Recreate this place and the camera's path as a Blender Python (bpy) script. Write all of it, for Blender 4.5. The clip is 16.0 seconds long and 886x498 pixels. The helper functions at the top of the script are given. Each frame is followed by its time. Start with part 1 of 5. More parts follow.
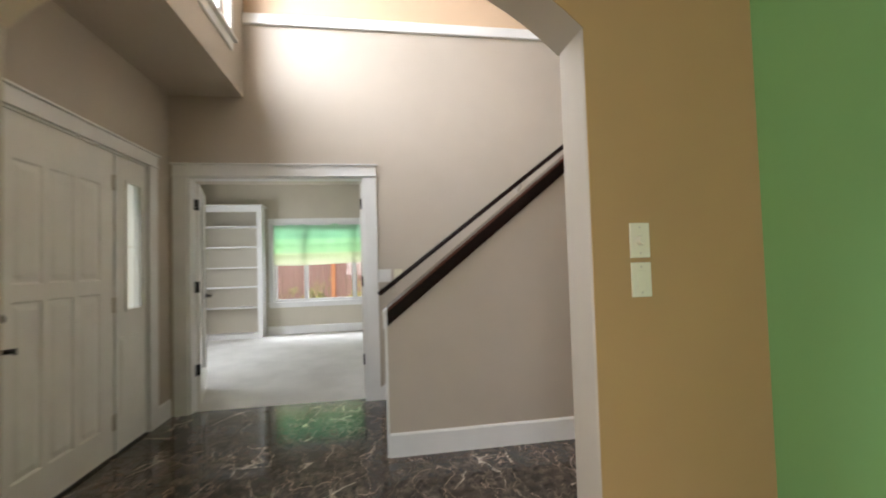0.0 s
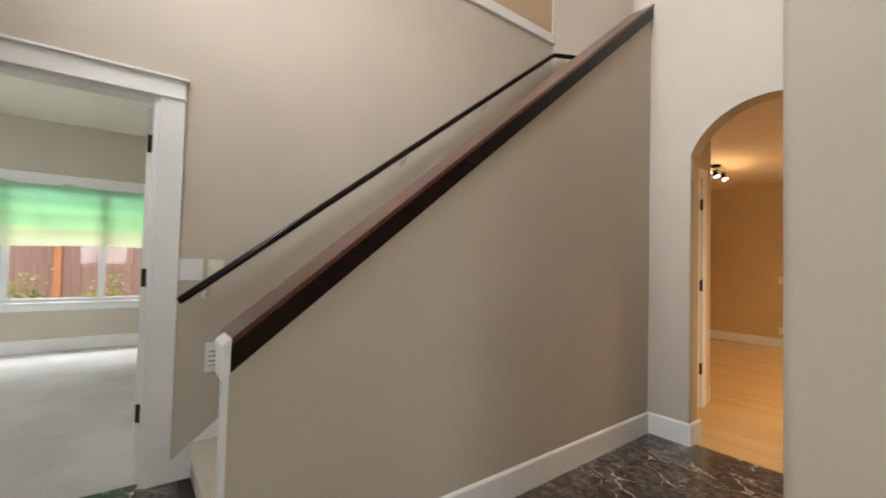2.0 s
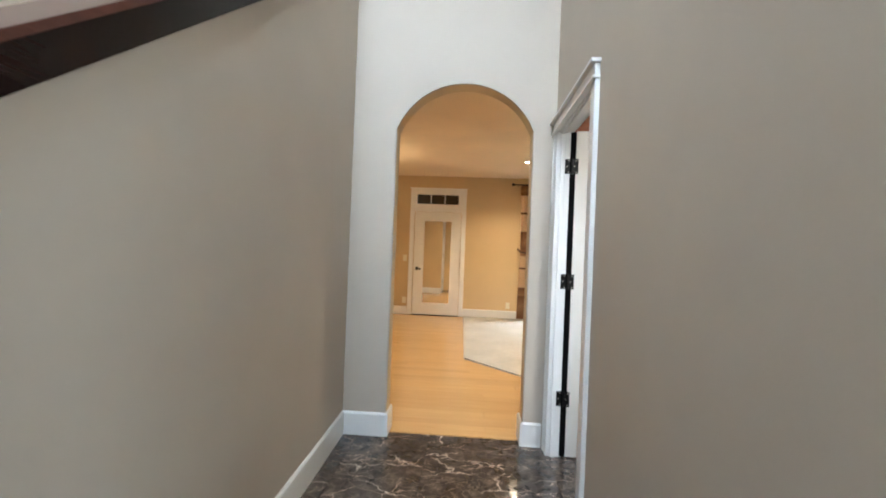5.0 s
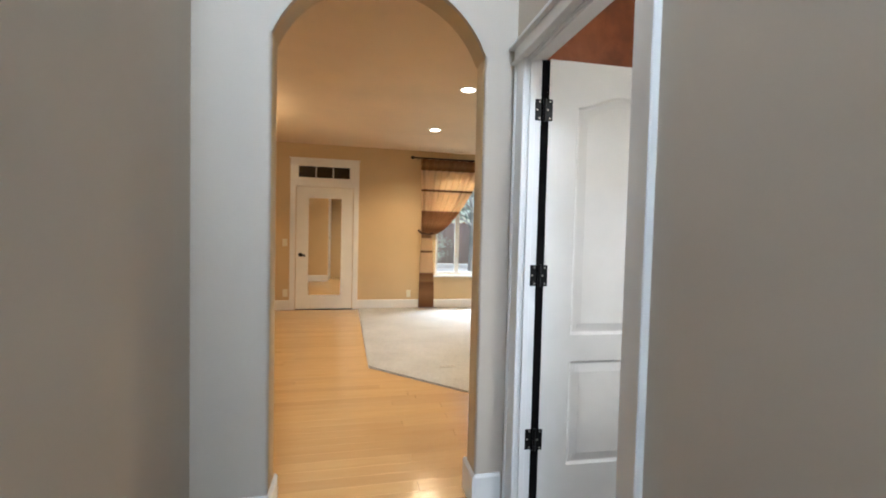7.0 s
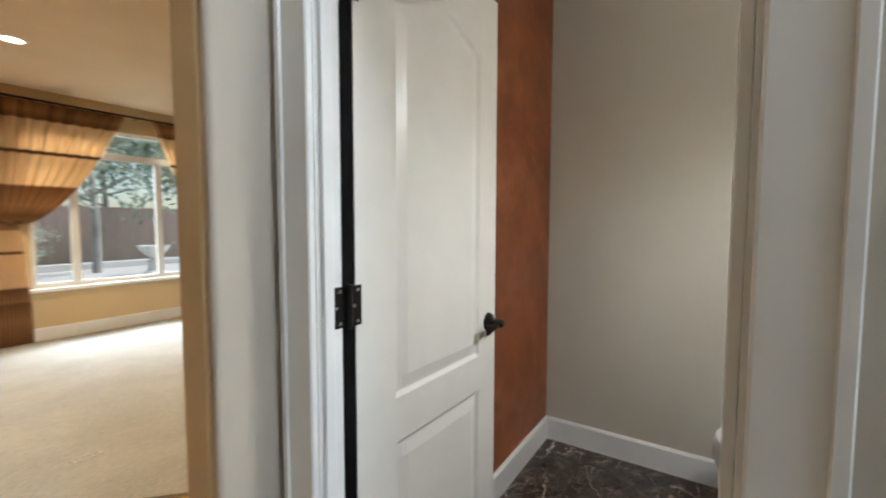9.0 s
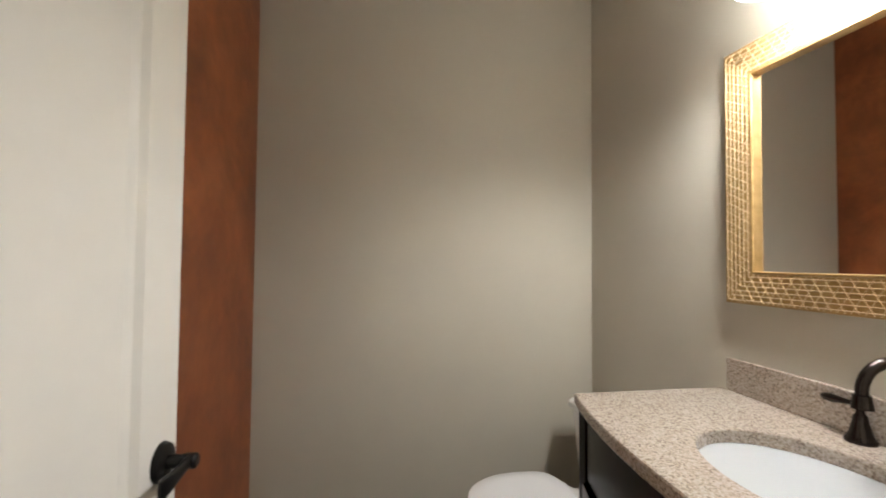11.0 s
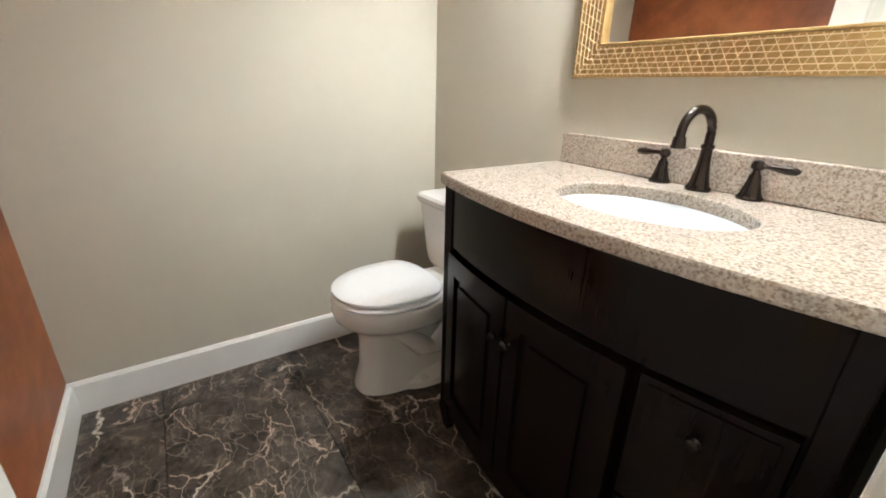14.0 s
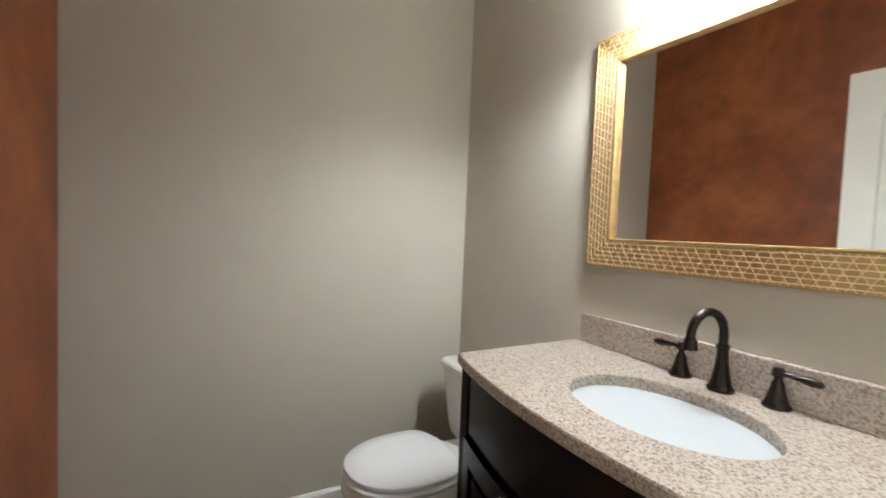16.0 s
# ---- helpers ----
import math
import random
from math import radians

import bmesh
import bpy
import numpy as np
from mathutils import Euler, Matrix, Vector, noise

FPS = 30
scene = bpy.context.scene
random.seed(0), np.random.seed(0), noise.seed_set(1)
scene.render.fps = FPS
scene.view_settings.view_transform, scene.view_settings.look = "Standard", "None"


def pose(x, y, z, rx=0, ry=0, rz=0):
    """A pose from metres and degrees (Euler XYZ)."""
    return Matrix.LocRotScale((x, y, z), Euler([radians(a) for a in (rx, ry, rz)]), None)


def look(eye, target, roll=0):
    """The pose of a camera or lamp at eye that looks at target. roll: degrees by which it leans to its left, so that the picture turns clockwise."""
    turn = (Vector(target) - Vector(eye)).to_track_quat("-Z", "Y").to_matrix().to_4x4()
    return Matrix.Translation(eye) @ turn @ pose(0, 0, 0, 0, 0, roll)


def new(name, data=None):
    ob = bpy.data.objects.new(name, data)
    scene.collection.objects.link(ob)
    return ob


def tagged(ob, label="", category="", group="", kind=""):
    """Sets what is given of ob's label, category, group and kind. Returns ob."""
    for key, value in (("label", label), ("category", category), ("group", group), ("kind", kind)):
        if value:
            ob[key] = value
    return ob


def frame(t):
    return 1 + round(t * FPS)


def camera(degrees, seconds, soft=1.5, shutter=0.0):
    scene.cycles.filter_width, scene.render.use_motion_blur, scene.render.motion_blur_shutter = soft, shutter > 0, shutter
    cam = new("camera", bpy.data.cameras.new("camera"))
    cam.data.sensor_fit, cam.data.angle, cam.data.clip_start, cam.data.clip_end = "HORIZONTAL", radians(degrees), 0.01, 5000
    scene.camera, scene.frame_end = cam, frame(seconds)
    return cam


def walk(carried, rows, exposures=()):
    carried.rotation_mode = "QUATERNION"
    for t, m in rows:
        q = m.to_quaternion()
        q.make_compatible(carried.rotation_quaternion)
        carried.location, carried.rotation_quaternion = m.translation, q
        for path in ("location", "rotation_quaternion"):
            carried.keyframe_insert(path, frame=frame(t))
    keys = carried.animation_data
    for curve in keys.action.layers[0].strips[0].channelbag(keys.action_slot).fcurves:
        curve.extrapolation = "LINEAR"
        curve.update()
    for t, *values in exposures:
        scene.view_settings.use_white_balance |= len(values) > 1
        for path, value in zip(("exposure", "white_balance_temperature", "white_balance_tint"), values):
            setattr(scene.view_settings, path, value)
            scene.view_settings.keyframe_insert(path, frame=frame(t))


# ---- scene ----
cam = camera(93.6, 16.0, soft=1.8, shutter=0.4)
PATH = [
    (0, (-0.001, 0.057, 1.214), (-1.976, 0.366, 1.284), -1.7),
    (0.5, (-0.361, 0.039, 1.203), (-2.259, 0.665, 1.286), -1.4),
    (1, (-0.675, -0.034, 1.214), (-2.503, 0.772, 1.3), -0.2),
    (1.5, (-0.967, -0.149, 1.209), (-2.683, 0.875, 1.294), 0.7),
    (2, (-1.22, -0.175, 1.197), (-2.809, 1.039, 1.257), 1.4),
    (2.5, (-1.467, -0.168, 1.209), (-2.837, 1.288, 1.236), 2.2),
    (3, (-1.602, -0.16, 1.198), (-2.685, 1.522, 1.213), 2.7),
    (3.5, (-1.727, -0.161, 1.208), (-2.483, 1.691, 1.22), 3.0),
    (4, (-1.784, -0.119, 1.204), (-2.265, 1.823, 1.208), 3.0),
    (4.2, (-1.807, -0.065, 1.196), (-2.198, 1.897, 1.202), 2.9),
    (6.3, (-2.109, 0.825, 1.23), (-1.932, 2.817, 1.185), 1.8),
    (6.5, (-2.098, 0.907, 1.212), (-1.859, 2.891, 1.149), 1.9),
    (7, (-2.125, 1.145, 1.207), (-1.703, 3.099, 1.138), 1.4),
    (7.5, (-2.18, 1.403, 1.222), (-1.521, 3.29, 1.138), 0.6),
    (8, (-2.157, 1.682, 1.215), (-1.181, 3.425, 1.139), 0.0),
    (8.5, (-2.071, 1.896, 1.191), (-0.734, 3.38, 1.082), 0.1),
    (9, (-1.982, 2.106, 1.224), (-0.319, 3.21, 1.098), 0.1),
    (9.5, (-1.866, 2.21, 1.208), (-0.013, 2.954, 1.1), 0.2),
    (10, (-1.676, 2.316, 1.224), (0.293, 2.669, 1.206), -0.0),
    (10.2, (-1.618, 2.344, 1.224), (0.372, 2.545, 1.23), 0.1),
    (12.3, (-1.371, 2.504, 1.167), (0.406, 1.609, 0.964), 1.8),
    (12.5, (-1.346, 2.531, 1.147), (0.385, 1.589, 0.808), 1.5),
    (13, (-1.347, 2.513, 1.101), (0.309, 1.557, 0.516), 1.4),
    (13.5, (-1.355, 2.506, 1.072), (0.232, 1.519, 0.362), 1.5),
    (14, (-1.357, 2.492, 1.076), (0.188, 1.445, 0.358), 1.4),
    (14.5, (-1.367, 2.479, 1.1), (0.179, 1.362, 0.496), 1.5),
    (15, (-1.369, 2.475, 1.135), (0.186, 1.297, 0.695), 1.4),
    (15.5, (-1.364, 2.475, 1.22), (0.242, 1.304, 0.992), 1.4),
    (16, (-1.403, 2.461, 1.204), (0.356, 1.512, 1.118), 2.3),
]
EXPOSURES = [(0.0, 0.08, 6750, 16), (1.0, 0.02, 6750, 16), (2.0, -0.03, 6950, 16), (3.0, 0.10, 6450, 13), (4.0, 0.28, 6050, 8), (6.5, 0.10, 5650, 7), (7.5, -0.07, 5750, 9),
             (8.5, -0.24, 6000, 6), (9.5, -0.17, 6300, 8), (10.0, -0.30, 6800, 11), (12.5, 0.18, 6050, 5), (13.5, 0.66, 6200, 5), (14.5, 0.48, 6200, 5), (15.5, 0.0, 6050, 5), (16.0, -0.08, 6000, 5)]
walk(cam, [(t, look(eye, target, roll)) for t, eye, target, roll in PATH], EXPOSURES)

# ---- world, sun, large lights ----
world = bpy.data.worlds.new("sky")
scene.world = world
world.use_nodes = True
wn = world.node_tree
sky = wn.nodes.new("ShaderNodeTexSky")
sky.sky_type, sky.sun_disc = "NISHITA", False
sky.sun_elevation, sky.sun_rotation = radians(48), radians(80)
wn.links.new(sky.outputs[0], wn.nodes["Background"].inputs[0])
wn.nodes["Background"].inputs[1].default_value = 0.15

sun = new("sun", bpy.data.lights.new("sun", "SUN"))
sun.data.energy, sun.data.angle, sun.data.color = 4.8, radians(12), (1.0, 0.95, 0.88)
sun.matrix_basis = look((0, 0, 20), (-17.5, 3, 0))


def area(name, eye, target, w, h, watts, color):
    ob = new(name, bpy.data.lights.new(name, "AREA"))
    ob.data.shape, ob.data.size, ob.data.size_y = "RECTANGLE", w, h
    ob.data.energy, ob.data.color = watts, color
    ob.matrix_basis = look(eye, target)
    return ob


def bulb(name, place, watts, color, size=0.04, spot=0):
    ob = new(name, bpy.data.lights.new(name, "SPOT" if spot else "POINT"))
    ob.data.energy, ob.data.color, ob.data.shadow_soft_size = watts, color, size
    if spot:
        ob.data.spot_size, ob.data.spot_blend = radians(spot), 0.6
    ob.matrix_basis = pose(*place)
    return ob


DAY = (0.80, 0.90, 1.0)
WARM = (1.0, 0.75, 0.46)
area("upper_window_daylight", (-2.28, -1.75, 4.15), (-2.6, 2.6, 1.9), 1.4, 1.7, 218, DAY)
area("office_window_daylight", (-9.5, -0.9, 3.5), (-6.5, -0.9, 0.5), 2.6, 1.8, 300, DAY)
area("living_window_daylight", (0.3, 9.3, 3.7), (-0.2, 5.8, 0.3), 3.0, 1.8, 690, DAY)
# The two dining lamps stand at added, unseen windows to light the room.
area("unseen_dining_window_daylight", (2.2, -0.9, 1.5), (-1.0, 0.4, 0.0), 1.8, 1.4, 44, DAY)
area("unseen_dining_side_window_daylight", (0.6, -2.62, 1.5), (0.4, 0.5, 0.0), 1.4, 1.3, 18, DAY)
area("office_side_window_daylight", (-5.9, -3.45, 1.35), (-5.9, -1.0, 0.6), 1.5, 1.3, 58, DAY)

# ---- materials ----


def material(name, color, rough=0.5, metal=0.0, spec=0.5):
    m = bpy.data.materials.new(name)
    m.use_nodes = True
    b = m.node_tree.nodes["Principled BSDF"]
    b.inputs["Base Color"].default_value = (*color, 1)
    b.inputs["Roughness"].default_value = rough
    b.inputs["Metallic"].default_value = metal
    b.inputs["Specular IOR Level"].default_value = spec
    return m


def node(m, kind, **values):
    n = m.node_tree.nodes.new(kind)
    for key, value in values.items():
        if key in n.inputs:
            n.inputs[key].default_value = value
    return n


def wire(m, a, b):
    m.node_tree.links.new(a, b)


def bsdf(m):
    return m.node_tree.nodes["Principled BSDF"]


def coords(m, scale=(1, 1, 1), rot=(0, 0, 0)):
    c = node(m, "ShaderNodeTexCoord")
    mp = node(m, "ShaderNodeMapping", Scale=scale, Rotation=rot)
    wire(m, c.outputs["Object"], mp.inputs["Vector"])
    return mp.outputs[0]


def ramp(m, fac, stops):
    r = node(m, "ShaderNodeValToRGB")
    els = r.color_ramp.elements
    els[0].position, els[0].color = stops[0][0], (*stops[0][1], 1)
    els[1].position, els[1].color = stops[-1][0], (*stops[-1][1], 1)
    for p, c in stops[1:-1]:
        els.new(p).color = (*c, 1)
    wire(m, fac, r.inputs[0])
    return r.outputs[0]


def noise_fac(m, vec, scale, detail=4, rough=0.55, distortion=0.0):
    n = node(m, "ShaderNodeTexNoise", Scale=scale, Detail=detail, Roughness=rough, Distortion=distortion)
    wire(m, vec, n.inputs["Vector"])
    return n.outputs["Fac"]


def bump(m, fac, strength=0.1, distance=0.002):
    b = node(m, "ShaderNodeBump", Strength=strength, Distance=distance)
    wire(m, fac, b.inputs["Height"])
    wire(m, b.outputs[0], bsdf(m).inputs["Normal"])


def mixed(m, fac, a, b, mode="MIX"):
    n = node(m, "ShaderNodeMix")
    n.data_type, n.blend_type = "RGBA", mode
    for sock, v in ((n.inputs[0], fac), (n.inputs[6], a), (n.inputs[7], b)):
        if isinstance(v, (int, float)):
            sock.default_value = v
        elif isinstance(v, tuple):
            sock.default_value = (*v, 1)
        else:
            wire(m, v, sock)
    return n.outputs[2]


def scaled(c, k):
    return tuple(min(1, v * k) for v in c)


def paint(name, color, rough=0.55, spec=0.35, vary=0.05, grain=0.12):
    """Rolled wall paint: faint cloudy tone and orange-peel relief."""
    m = material(name, color, rough, 0, spec)
    v = coords(m)
    c = ramp(m, noise_fac(m, v, 1.3, 3), [(0.3, scaled(color, 1 - vary)), (0.7, scaled(color, 1 + vary))])
    wire(m, c, bsdf(m).inputs["Base Color"])
    bump(m, noise_fac(m, v, 160, 2), grain, 0.0012)
    return m


def white_paint(name, color=(0.78, 0.77, 0.74), rough=0.28):
    m = material(name, color, rough, 0, 0.5)
    v = coords(m)
    c = ramp(m, noise_fac(m, v, 5, 4), [(0.3, scaled(color, 0.96)), (0.7, scaled(color, 1.03))])
    wire(m, c, bsdf(m).inputs["Base Color"])
    bump(m, noise_fac(m, coords(m, (30, 30, 4)), 8, 3), 0.05, 0.001)
    return m


M_HALL = paint("hall_greige_paint", (0.49, 0.425, 0.345))
M_OFFICE = paint("office_beige_paint", (0.55, 0.50, 0.40))
M_OLIVE = paint("dining_olive_paint", (0.42, 0.265, 0.12))
M_GREEN = paint("dining_green_paint", (0.20, 0.40, 0.15))
M_LIVING = paint("living_gold_paint", (0.60, 0.44, 0.24))
M_POWDER = paint("powder_grey_beige_paint", (0.51, 0.472, 0.388))
M_CEIL = paint("ceiling_paint", (0.72, 0.66, 0.56), 0.8)
M_LCEIL = paint("living_ceiling_paint", (0.76, 0.585, 0.37), 0.8)
M_UPPER = paint("upstairs_tan_paint", (0.56, 0.40, 0.26))
M_TRIM = white_paint("trim_white_gloss")
M_DOOR = white_paint("door_white_satin", (0.78, 0.755, 0.70), 0.28)
M_BLACK = material("oil_rubbed_black_metal", (0.012, 0.011, 0.010), 0.38, 0.6)
M_PLASTIC = material("ivory_switch_plastic", (0.72, 0.68, 0.52), 0.35)
M_WPLASTIC = material("white_switch_plastic", (0.74, 0.73, 0.70), 0.35)
M_PORC = material("white_porcelain", (0.77, 0.76, 0.73), 0.08)
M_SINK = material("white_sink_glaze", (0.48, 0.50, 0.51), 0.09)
M_SEAT = material("white_seat_plastic", (0.84, 0.84, 0.84), 0.16)
M_CHROME = material("chrome", (0.6, 0.6, 0.6), 0.12, 1.0)
M_NICKEL = material("satin_nickel", (0.55, 0.50, 0.42), 0.35, 1.0)
M_MIRROR = material("mirror_glass", (0.92, 0.93, 0.92), 0.01, 1.0)
# Near-black colour that paints the shade inside gaps and slots.
M_GAPSHADE = material("gap_shade_black", (0.004, 0.0035, 0.0035), 0.9, 0, 0.1)


def terracotta():
    m = material("terracotta_faux_finish", (0.3, 0.08, 0.03), 0.42, 0, 0.4)
    v = coords(m)
    a = ramp(m, noise_fac(m, v, 2.2, 6, 0.65, 0.8), [(0.3, (0.165, 0.044, 0.014)), (0.5, (0.245, 0.070, 0.023)), (0.72, (0.345, 0.112, 0.040))])
    b = ramp(m, noise_fac(m, v, 9, 5, 0.6), [(0.35, (0.8, 0.8, 0.8)), (0.65, (1.12, 1.1, 1.05))])
    wire(m, mixed(m, 1.0, a, b, "MULTIPLY"), bsdf(m).inputs["Base Color"])
    bump(m, noise_fac(m, v, 60, 4), 0.15, 0.002)
    return m


M_TERRA = terracotta()


def marble():
    """Dark brown-black polished stone with pale and rust veins, changing from tile to tile."""
    m = material("dark_emperador_marble", (0.03, 0.02, 0.015), 0.10, 0, 0.5)
    c = node(m, "ShaderNodeTexCoord")
    info = node(m, "ShaderNodeObjectInfo")
    off = node(m, "ShaderNodeVectorMath")
    off.operation = "SCALE"
    comb = node(m, "ShaderNodeCombineXYZ")
    for i in range(3):
        wire(m, info.outputs["Random"], comb.inputs[i])
    wire(m, comb.outputs[0], off.inputs[0])
    off.inputs["Scale"].default_value = 17.0
    add = node(m, "ShaderNodeVectorMath")
    wire(m, c.outputs["Object"], add.inputs[0])
    wire(m, off.outputs[0], add.inputs[1])
    vec = add.outputs[0]
    base = ramp(m, noise_fac(m, vec, 14, 8, 0.7, 0.5), [(0.34, (0.020, 0.016, 0.013)), (0.54, (0.072, 0.057, 0.046)), (0.76, (0.21, 0.165, 0.135))])
    warp = node(m, "ShaderNodeTexNoise", Scale=3.2, Detail=5, Roughness=0.6)
    wire(m, vec, warp.inputs["Vector"])
    wadd = node(m, "ShaderNodeVectorMath")
    wadd.operation = "MULTIPLY_ADD"
    wire(m, warp.outputs["Color"], wadd.inputs[0])
    wadd.inputs[1].default_value = (0.26, 0.26, 0.26)
    wire(m, vec, wadd.inputs[2])
    lay = node(m, "ShaderNodeMapping", Rotation=(0, 0, radians(38)), Scale=(0.62, 1.55, 1))
    wire(m, wadd.outputs[0], lay.inputs["Vector"])
    col = base
    for scale, width, tint, seed in ((2.2, 0.0048, (0.66, 0.55, 0.46), 0.0), (5.5, 0.0062, (0.52, 0.38, 0.30), 3.0), (17.0, 0.016, (0.22, 0.17, 0.14), 7.0)):
        v = node(m, "ShaderNodeTexVoronoi", Scale=scale)
        v.feature = "DISTANCE_TO_EDGE"
        sh = node(m, "ShaderNodeVectorMath")
        wire(m, lay.outputs[0], sh.inputs[0])
        sh.inputs[1].default_value = (seed, seed, seed)
        wire(m, sh.outputs[0], v.inputs["Vector"])
        vein = ramp(m, v.outputs["Distance"], [(0.0, (1, 1, 1)), (width, (0.5, 0.5, 0.5)), (width * 2.6, (0, 0, 0))])
        gate = ramp(m, noise_fac(m, sh.outputs[0], 3.6, 3), [(0.47, (0, 0, 0)), (0.55, (1, 1, 1))])
        fac = mixed(m, 1.0, vein, gate, "MULTIPLY")
        col = mixed(m, fac, col, tint)
    wire(m, col, bsdf(m).inputs["Base Color"])
    wire(m, ramp(m, noise_fac(m, vec, 9, 3), [(0.3, (0.05, 0.05, 0.05)), (0.7, (0.10, 0.10, 0.10))]), bsdf(m).inputs["Roughness"])
    return m


M_MARBLE = marble()
M_GROUT = paint("dark_grout", (0.03, 0.026, 0.022), 0.9)


def plank_wood(name, dark, light, rough, grain=(2.0, 40, 40), random=True, relief=0.03):
    m = material(name, light, rough, 0, 0.5)
    c = node(m, "ShaderNodeTexCoord")
    info = node(m, "ShaderNodeObjectInfo")
    mul = node(m, "ShaderNodeVectorMath")
    mul.operation = "SCALE"
    comb = node(m, "ShaderNodeCombineXYZ")
    for i in range(3):
        wire(m, info.outputs["Random"], comb.inputs[i])
    wire(m, comb.outputs[0], mul.inputs[0])
    mul.inputs["Scale"].default_value = 30.0
    mp = node(m, "ShaderNodeMapping", Scale=grain)
    wire(m, c.outputs["Object"], mp.inputs["Vector"])
    add = node(m, "ShaderNodeVectorMath")
    wire(m, mp.outputs[0], add.inputs[0])
    wire(m, mul.outputs[0], add.inputs[1])
    g = noise_fac(m, add.outputs[0], 1.4, 6, 0.6, 0.6)
    col = ramp(m, g, [(0.3, dark), (0.7, light)])
    if random:
        tone = ramp(m, info.outputs["Random"], [(0.0, (0.93, 0.92, 0.90)), (0.5, (1, 1, 1)), (1.0, (1.04, 1.03, 1.0))])
        col = mixed(m, 1.0, col, tone, "MULTIPLY")
    wire(m, col, bsdf(m).inputs["Base Color"])
    if relief:
        bump(m, g, relief, 0.0005)
    return m


M_MAPLE = plank_wood("maple_floorboards", (0.57, 0.350, 0.145), (0.62, 0.395, 0.175), 0.14, (1.6, 14, 14))
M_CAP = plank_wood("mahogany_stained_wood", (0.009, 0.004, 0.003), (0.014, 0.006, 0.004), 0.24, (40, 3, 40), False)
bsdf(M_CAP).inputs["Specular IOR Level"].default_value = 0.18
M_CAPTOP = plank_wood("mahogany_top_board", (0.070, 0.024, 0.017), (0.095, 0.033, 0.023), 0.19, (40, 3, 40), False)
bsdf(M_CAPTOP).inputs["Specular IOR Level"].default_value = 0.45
M_ESPRESSO = plank_wood("espresso_stained_wood", (0.0055, 0.003, 0.0022), (0.0075, 0.0042, 0.003), 0.24, (40, 40, 3), False, 0)

bsdf(M_ESPRESSO).inputs["Specular IOR Level"].default_value = 0.12


def carpet(name, dark, light):
    m = material(name, light, 0.95, 0, 0.1)
    v = coords(m)
    a = ramp(m, noise_fac(m, v, 90, 5, 0.7), [(0.3, dark), (0.7, light)])
    b = ramp(m, noise_fac(m, v, 2.5, 4), [(0.3, (0.88, 0.88, 0.87)), (0.7, (1.06, 1.06, 1.06))])
    wire(m, mixed(m, 1.0, a, b, "MULTIPLY"), bsdf(m).inputs["Base Color"])
    tuft = mixed(m, 0.45, noise_fac(m, v, 110, 5, 0.75), noise_fac(m, v, 22, 4, 0.6))
    bump(m, tuft, 0.9, 0.010)
    return m


M_CARPET = carpet("beige_loop_carpet", (0.42, 0.40, 0.355), (0.64, 0.62, 0.565))
M_OCARPET = carpet("pale_cream_carpet", (0.58, 0.56, 0.52), (0.76, 0.74, 0.70))


def granite():
    m = material("speckled_beige_granite", (0.5, 0.42, 0.34), 0.16, 0, 0.5)
    v = coords(m)
    a = ramp(m, noise_fac(m, v, 170, 3, 0.6), [(0.30, (0.24, 0.185, 0.145)), (0.45, (0.41, 0.345, 0.285)), (0.62, (0.50, 0.435, 0.375)), (0.8, (0.43, 0.33, 0.26))])
    vo = node(m, "ShaderNodeTexVoronoi", Scale=270.0)
    wire(m, v, vo.inputs["Vector"])
    speck = ramp(m, vo.outputs["Color"], [(0.12, (0.16, 0.12, 0.09)), (0.30, (0.55, 0.48, 0.4)), (0.42, (1, 1, 1))])
    wire(m, mixed(m, 0.6, a, speck, "MULTIPLY"), bsdf(m).inputs["Base Color"])
    return m


M_GRANITE = granite()


def gold():
    m = material("gilded_frame", (0.72, 0.47, 0.14), 0.36, 0.65)
    v = coords(m)
    wire(m, ramp(m, noise_fac(m, v, 40, 4), [(0.3, (0.40, 0.26, 0.10)), (0.7, (0.53, 0.36, 0.16))]), bsdf(m).inputs["Base Color"])
    bump(m, noise_fac(m, v, 320, 3), 0.12, 0.0006)
    return m


M_GOLD = gold()
# Lighter gold paints the glint on the frame's ribs and crossed lines.
M_GLINT = material("painted_glint_gold", (0.90, 0.74, 0.48), 0.30, 0.7)


def glow(name, color, strength):
    m = material(name, color, 0.4)
    bsdf(m).inputs["Emission Color"].default_value = (*color, 1)
    bsdf(m).inputs["Emission Strength"].default_value = strength
    return m


def glass(name, tint=(1, 1, 1), rough=0.0):
    m = material(name, tint, rough)
    bsdf(m).inputs["Transmission Weight"].default_value = 1.0
    bsdf(m).inputs["IOR"].default_value = 1.45
    return m


M_GLASS = glass("window_glass")

# ---- building helpers ----
ROOT = {}


def thing(name, loc, label, category, group=""):
    ob = new(name)
    ob.empty_display_size = 0.1
    ob.matrix_basis = pose(*loc)
    ROOT[ob.name] = Vector(loc[:3])
    return tagged(ob, label, category, group)


def finish(bm, smooth):
    bmesh.ops.recalc_face_normals(bm, faces=bm.faces)
    if smooth:
        for f in bm.faces:
            f.smooth = True
        for e in bm.edges:
            if len(e.link_faces) == 2 and e.calc_face_angle(0) > radians(38):
                e.smooth = False


